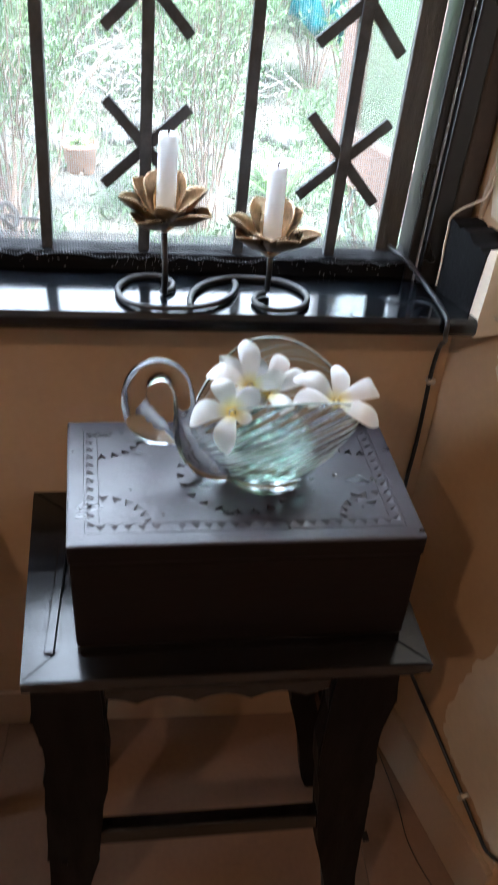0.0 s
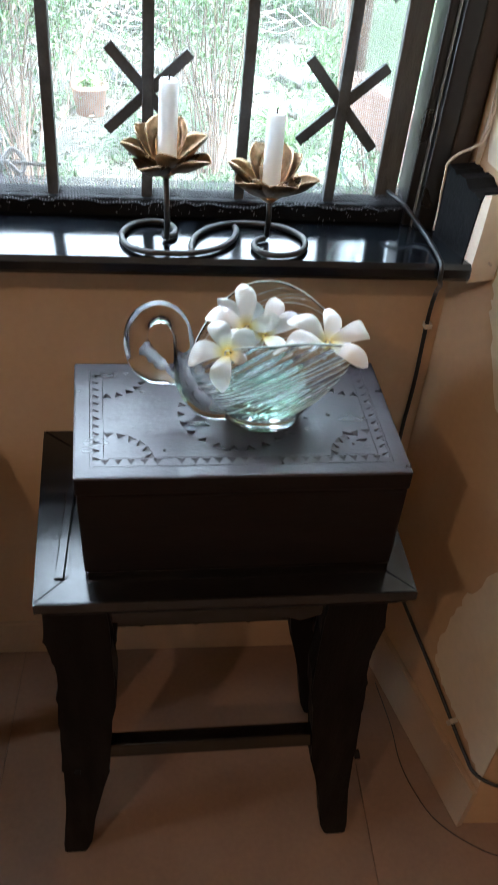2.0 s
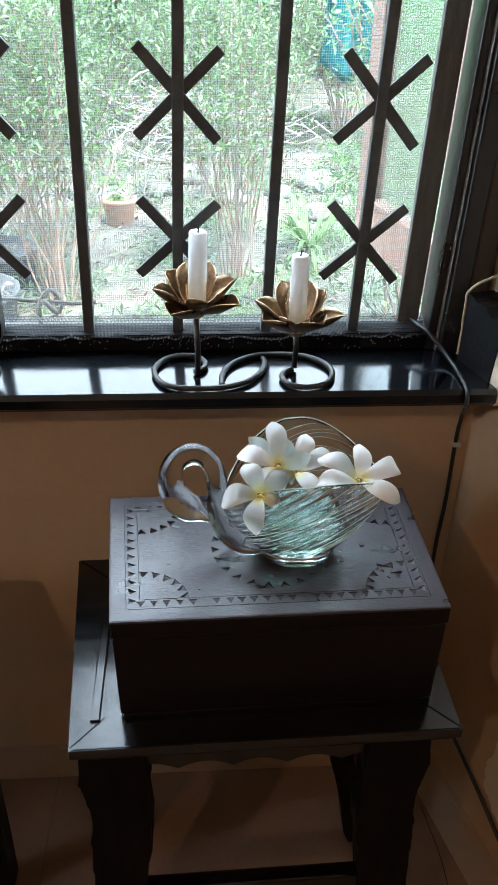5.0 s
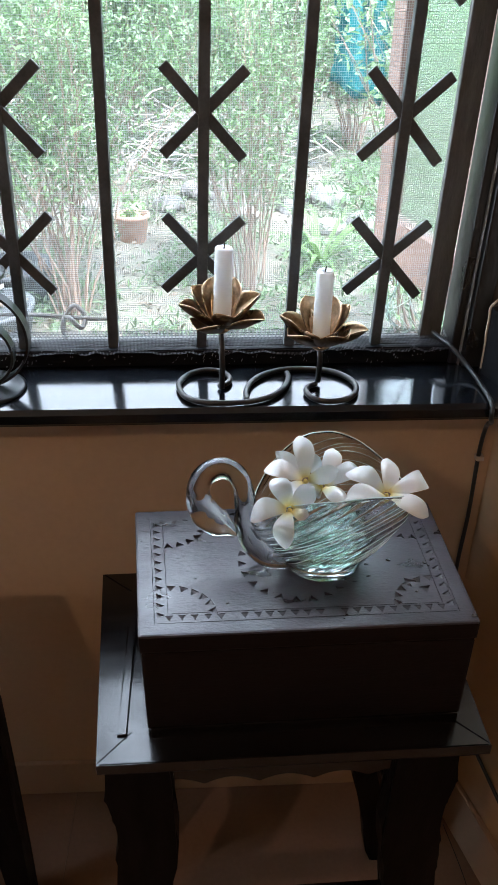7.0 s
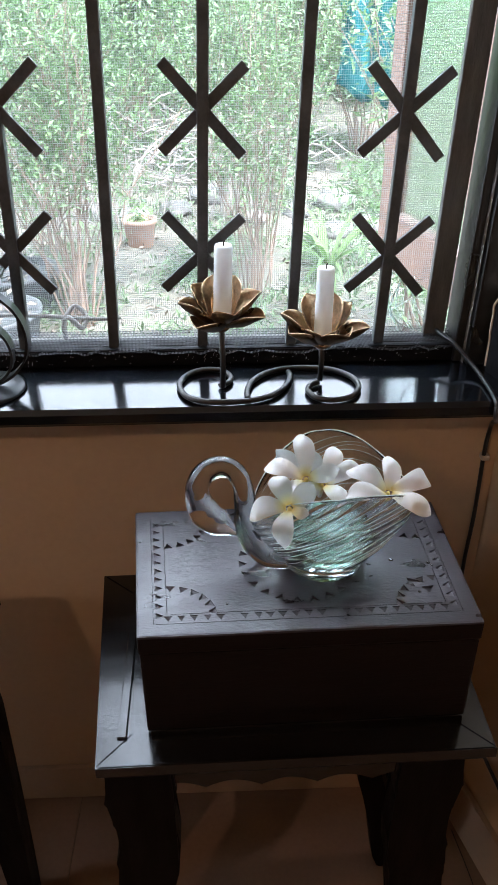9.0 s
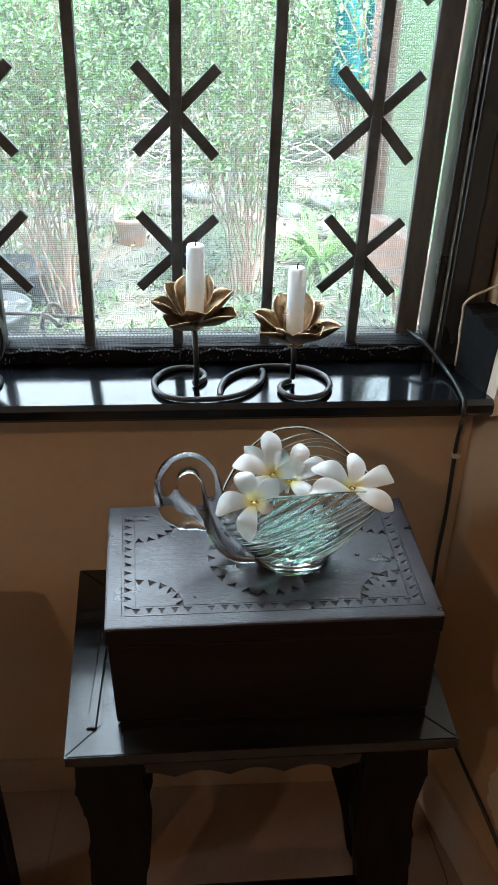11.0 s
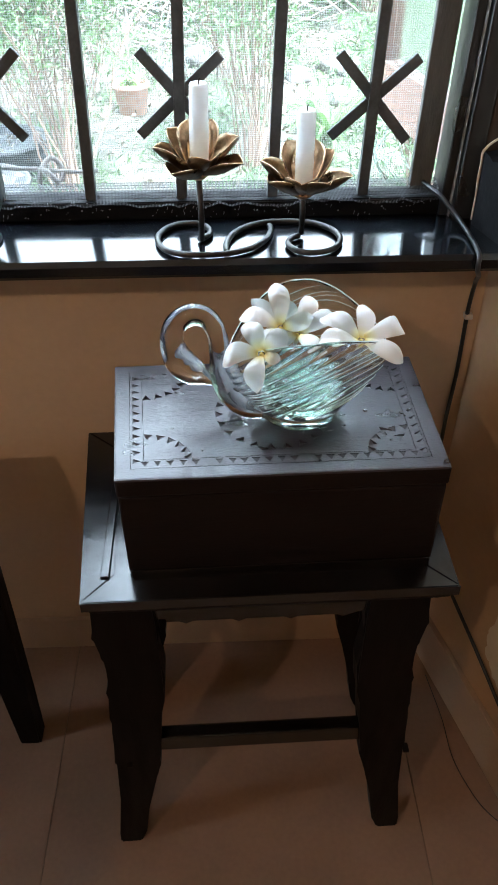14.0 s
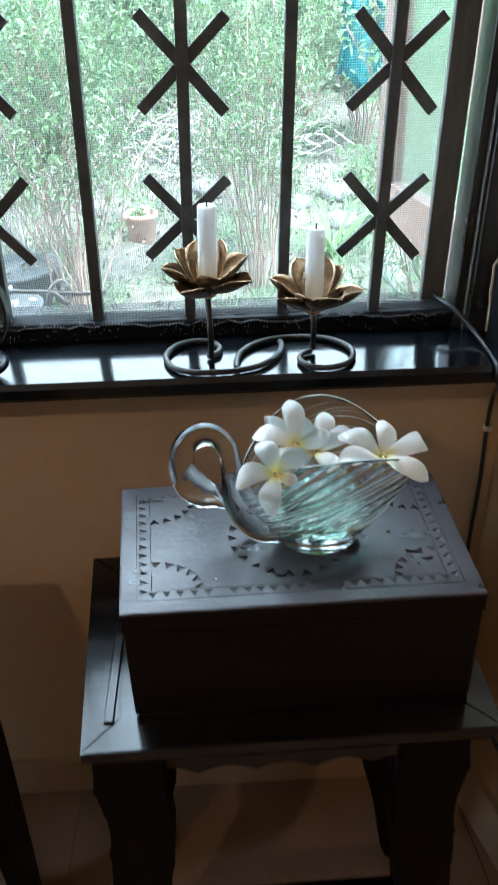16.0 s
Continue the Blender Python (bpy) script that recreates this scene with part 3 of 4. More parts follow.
rng = random.Random(7)
IX, IY = 0.148, 0.080
nx, ny = 23, 12
for i in range(nx):
    u = -IX + 0.010 + (2 * IX - 0.020) * i / (nx - 1)
    if rng.random() < 0.93:
        chip(u + rng.uniform(-0.001, 0.001), -IY + 0.007, -math.pi / 2, w=rng.uniform(0.0080, 0.0102), h=0.008)
    chip(u + rng.uniform(-0.001, 0.001), IY, -math.pi / 2)
for i in range(ny):
    v = -IY + 0.008 + (2 * IY - 0.016) * i / (ny - 1)
    chip(-IX - 0.003, v, 0, w=rng.uniform(0.0085, 0.0105), h=0.0085)
    chip(IX + 0.003, v, math.pi, w=rng.uniform(0.0085, 0.0105), h=0.0085)
for sx in (-1, 1):
    for sy in (-1, 1):
        for i in range(6):
            a = radians(6 + 78 * i / 5)
            px, py = sx * (IX - 0.012 - 0.050 * math.cos(a) + 0.004), sy * (IY - 0.010 - 0.042 * math.sin(a) + 0.002)
            if abs(px) < IX - 0.010 and abs(py) < IY - 0.010:
                chip(px, py, math.atan2(sy * math.sin(a), sx * math.cos(a)), w=0.0105, h=0.009, deep=0.0042)
for i in range(22):
    a = 2 * math.pi * i / 22
    chip(0.062 * math.cos(a), 0.062 * math.sin(a), a + math.pi, w=0.011, h=0.009, deep=0.004)
chip(0.118, -0.045, 2.2, 0.018, 0.016, 0.003)
chip(0.124, -0.052, 0.6, 0.012, 0.012, 0.003)
def scribe(x0, y0, x1, y1, w=0.0005, deep=0.0007):
    """A thin scribed line in the lid."""
    d = Vector((x1 - x0, y1 - y0, 0)).normalized()
    nrm = Vector((-d.y, d.x, 0)) * w
    ends = []
    for px, py in ((x0, y0), (x1, y1)):
        p = Vector((px, py, BT + 0.0005))
        ends.append([cut.verts.new(p - nrm), cut.verts.new(p + nrm), cut.verts.new((px, py, BT - deep))])
    cut.faces.new(ends[0])
    cut.faces.new(ends[1][::-1])
    for i in range(3):
        cut.faces.new((ends[0][i], ends[1][i], ends[1][(i + 1) % 3], ends[0][(i + 1) % 3]))


for sx in (-1, 1):
    scribe(sx * (IX + 0.0052), -IY - 0.004, sx * (IX + 0.0052), IY + 0.004)
    scribe(sx * (IX - 0.0085), -IY + 0.010, sx * (IX - 0.0085), IY - 0.010)
scribe(-IX + 0.012, -IY + 0.0092, IX - 0.012, -IY + 0.0092)
scribe(-IX - 0.003, -IY - 0.0035, IX + 0.003, -IY - 0.0035)
bmesh.ops.recalc_face_normals(cut, faces=cut.faces[:])
cme = bpy.data.meshes.new("chips")
cut.to_mesh(cme)
cut.free()
cob = new("chips", cme)
cob.parent = chest
md = lid.modifiers.new("carve", "BOOLEAN")
md.object, md.operation, md.solver, md.use_self = cob, "DIFFERENCE", "EXACT", True
bpy.context.view_layer.update()
carved = bpy.data.meshes.new_from_object(lid.evaluated_get(bpy.context.evaluated_depsgraph_get()))
lid.modifiers.clear()
lid.data = carved
lid.data.name = "lid"
lid.data.materials.clear()
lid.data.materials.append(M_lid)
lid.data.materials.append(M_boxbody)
# lid edges take the sides' darker tone; shade is put into that colour
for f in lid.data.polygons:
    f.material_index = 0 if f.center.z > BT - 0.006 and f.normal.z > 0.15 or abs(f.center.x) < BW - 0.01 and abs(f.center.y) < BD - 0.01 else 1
bpy.data.objects.remove(cob)
for piece in chest.children:
    skew(piece)

# ---- glass swan bowl ----
swan = thing("swan_bowl", pose(0.190, -0.262, 0.7625), "clear glass swan bowl with ribbed wings holding flowers", "glass bowl")
def bowl_rim(a):
    side = abs(math.sin(a))
    return 0.076 + 0.046 * side ** (2.3 if math.sin(a) > 0 else 1.5) + 0.014 * max(math.cos(a), 0)


def bowl_point(a, u, inner):
    h = bowl_rim(a)
    z = 0.012 + (h - 0.012) * u
    r = 0.040 + 0.036 * math.sin(u * math.pi / 2) ** 0.9 - 0.006 * max(u - 0.75, 0) * 4
    rx = r * (1.06 + 0.14 * max(math.cos(a), 0) * u)
    ry = r * 0.92
    side = max(0.0, abs(math.sin(a)) ** 0.6 - 0.15)
    far = math.sin(a) > 0
    ph = (6.0 if far else 9.5) * (u - (0.30 if far else 0.42) * math.cos(a) + 0.10 * math.cos(a) ** 2)
    rib = side * min(u * 4, 1) * (0.0008 * max(0.0, math.sin(2 * math.pi * ph)) ** 5 if far else 0.0010 * (abs(math.sin(math.pi * ph + 0.5 * math.sin(3 * a))) ** 3 - 0.5) * min(1, 0.25 + 1.6 * u))
    t = (0.0045 - 0.0026 * u) if inner else 0.0
    rr = -t + (rib if not inner else 0)
    if inner:
        z = max(z, 0.017)
    return ((rx + rr) * math.cos(a), (ry + rr) * math.sin(a), z)


def bowl():
    bm = bmesh.new()
    seg, lay = 216, 80
    point = bowl_point
    rings = []
    for inner in (False, True):
        rows = range(lay + 1) if not inner else range(lay, -1, -1)
        for j in rows:
            rings.append([bm.verts.new(point(2 * math.pi * i / seg, j / lay, inner)) for i in range(seg)])
        if not inner:
            lip = []
            for i in range(seg):
                o, q = (Vector(point(2 * math.pi * i / seg, 1.0, side)) for side in (False, True))
                lip.append(o.lerp(q, 0.5) + Vector((0, 0, 0.0012)))
            rings.append([bm.verts.new(v) for v in lip])
    bottom = [[bm.verts.new((r * math.cos(2 * math.pi * i / seg), r * 0.92 * math.sin(2 * math.pi * i / seg), z)) for i in range(seg)] for r, z in ((0.036, 0.0008), (0.040, 0.004))]
    low = bm.verts.new((0, 0, 0.0015))
    for i in range(seg):
        bm.faces.new((low, bottom[0][(i + 1) % seg], bottom[0][i]))
    rings = bottom + rings
    for a, b in zip(rings, rings[1:]):
        for i in range(seg):
            j = (i + 1) % seg
            bm.faces.new((a[i], a[j], b[j], b[i]))
    top = bm.verts.new((0, 0, 0.016))
    for i in range(seg):
        bm.faces.new((top, rings[-1][i], rings[-1][(i + 1) % seg]))
    return bm


part("bowl", bowl(), M_glass, swan, smooth=True)
core = lathe([(0, 0.0185), (0.028, 0.0185), (0.036, 0.0205), (0.042, 0.0250), (0.047, 0.0310), (0.0505, 0.0370), (0.0515, 0.0395), (0.045, 0.0388), (0.030, 0.0372), (0, 0.0365)], 56)
for v in core.verts:
    v.co.y *= 0.92
    if v.co.z > 0.03:
        v.co.z += 0.0016 * noise.noise((v.co.x * 60, v.co.y * 60, 4))
part("core", core, M_green, swan, "green tinted thick glass at the bottom", True)
# whitish tubes on rim and ribs stand in for window light they catch
lip = [Vector(bowl_point(2 * math.pi * i / 120, 1.0, False)).lerp(Vector(bowl_point(2 * math.pi * i / 120, 1.0, True)), 0.5) + Vector((0, 0, 0.0014)) for i in range(121)]
raw("rim", *tube(lip, 0.0006, 8), M_litedge, swan, "pale ground rim", True)
for far in (True, False):
    for i in range(11 if far else 13):
        line = []
        for k in range(25):
            q = k / 24
            a = radians(28 + 118 * q) if far else -radians(18 + 128 * (1 - q))
            u = (0.04 + 0.088 * i) + (0.30 if far else 0.42) * (math.cos(a) - (0.0 if far else 0.3)) + 0.05 * math.sin(3 * q + i)
            if 0.10 < u < 0.985:
                p = Vector(bowl_point(a, u, False))
                line.append(p + Vector((p.x, p.y, 0)).normalized() * 0.0003)
        if len(line) > 4:
            raw("rib", *tube(line, [0.00016 + 0.00022 * math.sin(math.pi * k / (len(line) - 1)) for k in range(len(line))], 5), M_litedge, swan, "cut rib of the wing", True)
neck_pts = smooth_line([(-0.040, 0, 0.018), (-0.060, 0, 0.022), (-0.074, 0, 0.036), (-0.083, 0, 0.054), (-0.087, 0, 0.078), (-0.090, 0, 0.102), (-0.098, 0, 0.119), (-0.113, 0, 0.1245), (-0.129, 0, 0.115), (-0.135, 0, 0.0935), (-0.128, 0, 0.0705), (-0.115, 0, 0.0575), (-0.103, 0, 0.049), (-0.095, 0, 0.043)], 7)
nr = []
key = [0.018, 0.0205, 0.0195, 0.0160, 0.0115, 0.0098, 0.0102, 0.0108, 0.0112, 0.0122, 0.0160, 0.0145, 0.0075, 0.0030]
for i in range(len(neck_pts)):
    u = i / (len(neck_pts) - 1) * (len(key) - 1)
    k = min(int(u), len(key) - 2)
    nr.append(key[k] + (key[k + 1] - key[k]) * (u - k))
neck_pts = [p + Vector((0.0055, 0, -0.003)) for p in neck_pts]
raw("neck", *tube(neck_pts, nr, 28), M_glass, swan, "curled neck and head of solid glass", True)

# ---- frangipani flowers ----
def petal_mesh(length, width, rise, curl, roll, seed):
    """A thick frangipani petal along x: it rises from the throat, bends back at the tip and rolls one edge under."""
    bm = bmesh.new()
    n, k = 16, 7
    wave = random.Random(seed)
    ph, amp = wave.uniform(0, 6), wave.uniform(0.01, 0.025)
    grid = []
    for i in range(n + 1):
        u = i / n
        w = width * (0.30 + 0.70 * math.sin(math.pi / 2 * min(u / 0.55, 1)) ** 0.9) * (1 if u < 0.55 else max(0.03, 1 - ((u - 0.55) / 0.455) ** 2.3))
        bend = curl * max(u - 0.25, 0) / 0.75
        row = []
        for j in range(-k, k + 1):
            v = j / k
            x = 0.003 + length * (u - 0.16 * curl * u ** 3)
            y = w / 2 * (math.sin(v * (0.9 + 0.5 * roll)) / math.sin(0.9 + 0.5 * roll)) + 0.09 * length * u * u
            z = length * (rise * math.sin(u * 1.9) - 0.55 * bend ** 2)
            z -= w * (0.03 + 0.16 * roll * u) * v * v + w * 0.55 * roll * u * max(v, 0) ** 3
            z += amp * length * math.sin(7 * u + 3 * v + ph)
            row.append(bm.verts.new((x, y, z)))
        grid.append(row)
    for a, b in zip(grid, grid[1:]):
        for i in range(len(a) - 1):
            bm.faces.new((a[i], a[i + 1], b[i + 1], b[i]))
    bmesh.ops.solidify(bm, geom=bm.faces[:], thickness=0.0008)
    return bm


def flower(eye, faces, petals, label):
    """petals: angle round the heart, length, width, rise, curl."""
    z = Vector(faces).normalized()
    f = thing("frangipani_flower", Matrix.Translation(eye) @ z.to_track_quat("Z", "Y").to_matrix().to_4x4(), label, "flower", "frangipani flowers")
    for i, (ang, ln, w, rise, curl) in enumerate(petals):
        p = part("petal", petal_mesh(ln * 1.08, w * 0.78, rise, curl * 0.9, 0.15 + 0.35 * (i % 2), int(ang * 7 + ln * 1e5)), M_petal, f, smooth=True)
        p.matrix_basis = Matrix.Translation((0, 0, 0.0007 * i)) @ Matrix.Rotation(radians(ang), 4, "Z") @ Matrix.Rotation(radians(7), 4, "X")
    raw("tube", *tube([(0, 0, 0.0006), (0, 0, -0.006), (0.001, 0, -0.02)], [0.0019, 0.003, 0.0022], 8), M_petal, f, smooth=True)
    return f


flower((0.244, -0.290, 0.868), (0.14, -0.42, 0.85), ((58, 0.042, 0.026, 0.16, 0.7), (126, 0.044, 0.029, 0.30, 0.9), (176, 0.046, 0.026, 0.34, 0.6), (-46, 0.046, 0.029, 0.20, 0.95), (4, 0.060, 0.028, 0.26, 1.25)), "white frangipani with yellow heart on the bowl's rim")
flower((0.1690, -0.254, 0.862), (-0.14, -0.60, 0.66), ((134, 0.043, 0.020, 0.10, 0.7), (98, 0.050, 0.027, 0.26, 0.95), (162, 0.046, 0.025, 0.26, 1.05), (236, 0.034, 0.030, 0.34, 0.7), (16, 0.032, 0.024, 0.36, 0.6)), "white frangipani standing up out of the glass bowl")
flower((0.147, -0.318, 0.873), (-0.16, -0.55, 0.75), ((50, 0.030, 0.027, 0.16, 0.7), (345, 0.016, 0.016, 0.10, 0.9), (120, 0.034, 0.026, 0.30, 0.9), (190, 0.040, 0.028, 0.32, 1.2), (266, 0.036, 0.026, 0.26, 1.0)), "white frangipani hanging over the bowl's rim")
flower((0.186, -0.252, 0.853), (0.10, -0.35, 0.90), ((100, 0.034, 0.024, 0.50, 0.5), (52, 0.040, 0.025, 0.52, 0.7), (8, 0.042, 0.026, 0.46, 0.8), (-60, 0.028, 0.026, 0.2, 0.6), (200, 0.026, 0.024, 0.2, 0.5)), "white frangipani lying low inside the glass bowl")

# ---- candle holder ----
SZ = 0.8605
holder = thing("candle_holder", pose(0, 0, SZ), "iron scroll candle holder with two brass lotus cups on sill", "candle holder")
R = 0.0036
a_pts = [(0.084, -0.046), (0.095, -0.036), (0.097, -0.020), (0.086, -0.003), (0.066, 0.001), (0.046, -0.010), (0.034, -0.038), (0.042, -0.070), (0.062, -0.086), (0.088, -0.090), (0.120, -0.087), (0.148, -0.073), (0.166, -0.048), (0.1725, -0.022), (0.171, -0.010)]
b_pts = [(0.117, -0.084), (0.117, -0.062), (0.124, -0.036), (0.141, -0.014), (0.168, 0.000), (0.200, 0.001), (0.230, -0.008), (0.250, -0.030), (0.254, -0.056), (0.243, -0.080), (0.220, -0.090), (0.200, -0.084), (0.191, -0.066), (0.195, -0.050), (0.2055, -0.042)]
raw("scroll", *tube(smooth_line([(x, y, R + 0.0002) for x, y in a_pts], 6), R, 12), M_rod, holder, smooth=True)
raw("scroll", *tube(smooth_line([(x, y, R + 0.0002) for x, y in b_pts], 6), R, 12), M_rod, holder, smooth=True)


def lotus(x, y, z, r, petals):
    """petals: direction, rise and length of each."""
    raw("stem", *tube([(x, y, R), (x + 0.001, y, 0.03), (x, y, z)], 0.0036, 10), M_rod, holder, smooth=True)
    part("cup", lathe([(0, z - 0.002), (0.006, z - 0.002), (0.0125, z + 0.003), (0.0125, z + 0.006), (0, z + 0.0055)], 20), M_brass, holder, smooth=True).location = (x, y, 0)
    for i, (az, rise, ln) in enumerate(petals):
        bm = bmesh.new()
        grid = []
        for a in range(13):
            u = a / 12
            w = r * 0.415 * (math.sin(math.pi * min(0.13 + 0.66 * u, 0.5)) ** 0.8 if u < 0.56 else max(0.02, 1 - ((u - 0.56) / 0.44) ** 2.5))
            row = []
            for b in range(-4, 5):
                v = b / 4
                row.append(bm.verts.new((0.004 + r * ln * u, w * (v - 0.12 * v ** 3), 0.26 * r * u * u + 0.62 * w * v * v + 0.0006 * math.sin(9 * u + 4 * v + i))))
            grid.append(row)
        for p, q in zip(grid, grid[1:]):
            for k in range(8):
                bm.faces.new((p[k], p[k + 1], q[k + 1], q[k]))
        bmesh.ops.recalc_face_normals(bm, faces=bm.faces[:])
        bmesh.ops.solidify(bm, geom=bm.faces[:], thickness=0.0008)
        bm.normal_update()
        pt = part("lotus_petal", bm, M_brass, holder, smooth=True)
        pt.data.materials.append(M_brassdark)
        # undersides take a darker brass: their shade is put into the colour
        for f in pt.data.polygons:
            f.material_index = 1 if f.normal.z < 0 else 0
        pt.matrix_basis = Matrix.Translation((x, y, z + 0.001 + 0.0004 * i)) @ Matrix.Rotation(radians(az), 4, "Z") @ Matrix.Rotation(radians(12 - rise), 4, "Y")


L1, L2 = (0.0875, -0.050), (0.2085, -0.036)
lotus(L1[0], L1[1], 0.080, 0.0535, ((236, 16, 0.86), (-22, 18, 0.98), (192, 34, 1.02), (16, 36, 1.06), (146, 46, 1.02), (-66, 30, 0.72), (104, 54, 1.06), (58, 56, 1.04)))
lotus(L2[0], L2[1], 0.050, 0.0550, ((-6, 22, 1.02), (212, 24, 0.92), (172, 36, 1.04), (-54, 24, 0.84), (262, 28, 0.70), (30, 44, 1.02), (118, 54, 1.06), (64, 52, 1.06)))


def candle(x, y, z, h, lean, label):
    c = thing("candle", pose(x, y, z, 0, lean, 0), label, "candle", "candles in the lotus cups")
    part("wax", lathe([(0, 0), (0.0107, 0), (0.0106, h * 0.5), (0.0104, h - 0.003), (0.0092, h - 0.0005), (0.006, h - 0.001), (0.003, h - 0.0022), (0, h - 0.0022)], 28), M_wax, c, smooth=True)
    raw("wick", *tube([(0, 0, h - 0.004), (0.0003, 0, h + 0.002), (0.0012, 0, h + 0.0045)], 0.0008, 6), M_wick, c, smooth=True)


candle(L1[0] + 0.001, L1[1], SZ + 0.0862, 0.094, 2.2, "white wax candle in the taller lotus cup")
candle(L2[0] + 0.0005, L2[1], SZ + 0.0562, 0.092, 0.5, "white wax candle in the lower lotus cup")

# ---- black ring stand ----
stand = thing("ring_stand", pose(-0.205, -0.038, SZ), "black metal candle stand of nested rings on the sill", "candle stand")
part("base", lathe([(0, 0), (0.048, 0), (0.050, 0.002), (0.046, 0.005), (0, 0.006)], 40), M_blackmetal, stand, smooth=True)
part("dish", lathe([(0, 0.134), (0.030, 0.134), (0.044, 0.142), (0.047, 0.148), (0.045, 0.149), (0.030, 0.138), (0, 0.137)], 40), M_blackmetal, stand, smooth=True)
for r, zc in ((0.0635, 0.0700), (0.043, 0.0500)):
    bm = bmesh.new()
    seg = 56
    rings = []
    for i in range(seg):
        a = 2 * math.pi * i / seg
        rings.append([bm.verts.new(((r - t) * math.cos(a), w, zc + (r - t) * math.sin(a))) for t, w in ((0, -0.008), (0, 0.008), (0.003, 0.008), (0.003, -0.008))])
    for i in range(seg):
        p, q = rings[i], rings[(i + 1) % seg]
        for k in range(4):
            bm.faces.new((p[k], p[(k + 1) % 4], q[(k + 1) % 4], q[k]))
    part("ring", bm, M_blackmetal, stand, smooth=False)

# ---- cables ----
cable_pts = [(0.366, 0.0625, 0.897), (0.378, 0.030, 0.893), (0.388, 0.010, 0.889), (0.403, -0.010, 0.8745), (0.412, -0.042, 0.865), (0.412, -0.078, 0.864), (0.411, -0.101, 0.861), (0.411, -0.105, 0.846), (0.425, -0.075, 0.822), (0.443, -0.020, 0.785), (0.445, -0.008, 0.735), (0.447, -0.008, 0.63), (0.445, -0.008, 0.54), (0.447, -0.010, 0.42), (0.449, -0.014, 0.32)]
cable_pts += [on_pier(s, z, 0.007) for s, z in ((0.05, 0.262), (0.10, 0.241), (0.20, 0.205), (0.29, 0.169), (0.335, 0.152), (0.372, 0.150))] + [(0.60, -0.385, 0.152), (0.72, -0.40, 0.156), (0.95, -0.40, 0.16)]
cable = thing("black_cable", pose(0, 0, 0), "black cable clipped down the wall from the window", "cable")
raw("sheath", *tube(smooth_line(cable_pts, 6), 0.0030, 10), M_cable, cable, smooth=True)
part("cable_clip", box(0.4415, 0.4530, -0.0125, 0.0, 0.7235, 0.7310, 0.002), M_clip, cable, "white plastic clip")
cm = Matrix.Translation(on_pier(0.29, 0.169, 0.006)) @ Matrix.Rotation(math.atan2(PD.y, PD.x), 4, "Z") @ Matrix.Rotation(radians(20), 4, "Y")
part("cable_clip", box(-0.004, 0.004, -0.0075, 0.0075, -0.008, 0.008, 0.002, m=cm), M_clip, cable, "white plastic clip")
wire_pts = [(0.474, -0.10, 0.003), (0.484, -0.19, 0.003), (0.485, -0.257, 0.003), (0.497, -0.308, 0.003), (0.52, -0.357, 0.003), (0.566, -0.398, 0.003), (0.63, -0.425, 0.003), (0.8, -0.45, 0.003)]
tagged(raw("thin_wire", *tube(smooth_line(wire_pts, 6), 0.0008, 6), M_cable, smooth=True), "thin dark wire lying on the floor", "wire")
# thin tube drawn for the pale crack where sill meets the black paint
tagged(raw("grey_wire", *tube(smooth_line([(0.437, 0.006, 0.880), (0.446, -0.010, 0.870), (0.455, -0.030, 0.8635), (0.466, -0.060, 0.862), (0.474, -0.095, 0.860)], 6), 0.0014, 6), M_clip, smooth=True), "pale crack line between the sill and the black paint", "wire")

# water drops on the lid
for i, (u, v, r) in enumerate(((0.262, -0.262, 0.0026), (0.300, -0.268, 0.0022), (0.303, -0.272, 0.0015), (0.281, -0.312, 0.0014), (0.309, -0.262, 0.0014), (0.088, -0.322, 0.0013))):
    bm = lathe([(0, 0), (r, 0), (r * 0.95, r * 0.35), (r * 0.6, r * 0.65), (0, r * 0.75)], 12)
    ob = part("water_drop", bm, M_drop, smooth=True)
    ob.location = (u, v, 0.7623)
    tagged(ob, "clear water drop on the carved lid", "water drop", "drops on the lid")

# ---- room lamp on the far side ----
lamp = thing("wall_bulb", pose(-0.60, -1.5, 1.88), "warm bulb hanging on a dark flex", "lamp")
raw("flex", *tube([(0, 0, 0.09), (0, 0, 0.5), (0, 0, 0.92)], 0.004, 8), M_cable, lamp)
part("socket", lathe([(0, 0.05), (0.018, 0.05), (0.02, 0.08), (0.012, 0.1), (0, 0.1)], 20), M_blackmetal, lamp)

# ---- garden ----
G0 = -0.30
def ground_z(x, y):
    return G0 + 0.035 * max(y - 4.5, 0) + 0.05 * noise.noise((x * 0.9, y * 0.9, 0)) + 0.02 * noise.noise((x * 4, y * 4, 3))


gx = [-30 + 0.0, -15, -8] + [-5 + 0.2 * i for i in range(51)] + [8, 15, 30]
gy = [0.165] + [0.4 + 0.2 * i for i in range(48)] + [12, 16, 24, 40, 80]
gv = [(x, y, ground_z(x, y) if abs(x) < 7 and y < 11 else G0 + 0.035 * max(min(y, 14) - 4.5, 0)) for y in gy for x in gx]
gf = [(j * len(gx) + i, j * len(gx) + i + 1, (j + 1) * len(gx) + i + 1, (j + 1) * len(gx) + i) for j in range(len(gy) - 1) for i in range(len(gx) - 1)]
tagged(raw("ground", gv, gf, M_soil, smooth=True), "pale dry garden soil with litter", "ground", kind="structure")


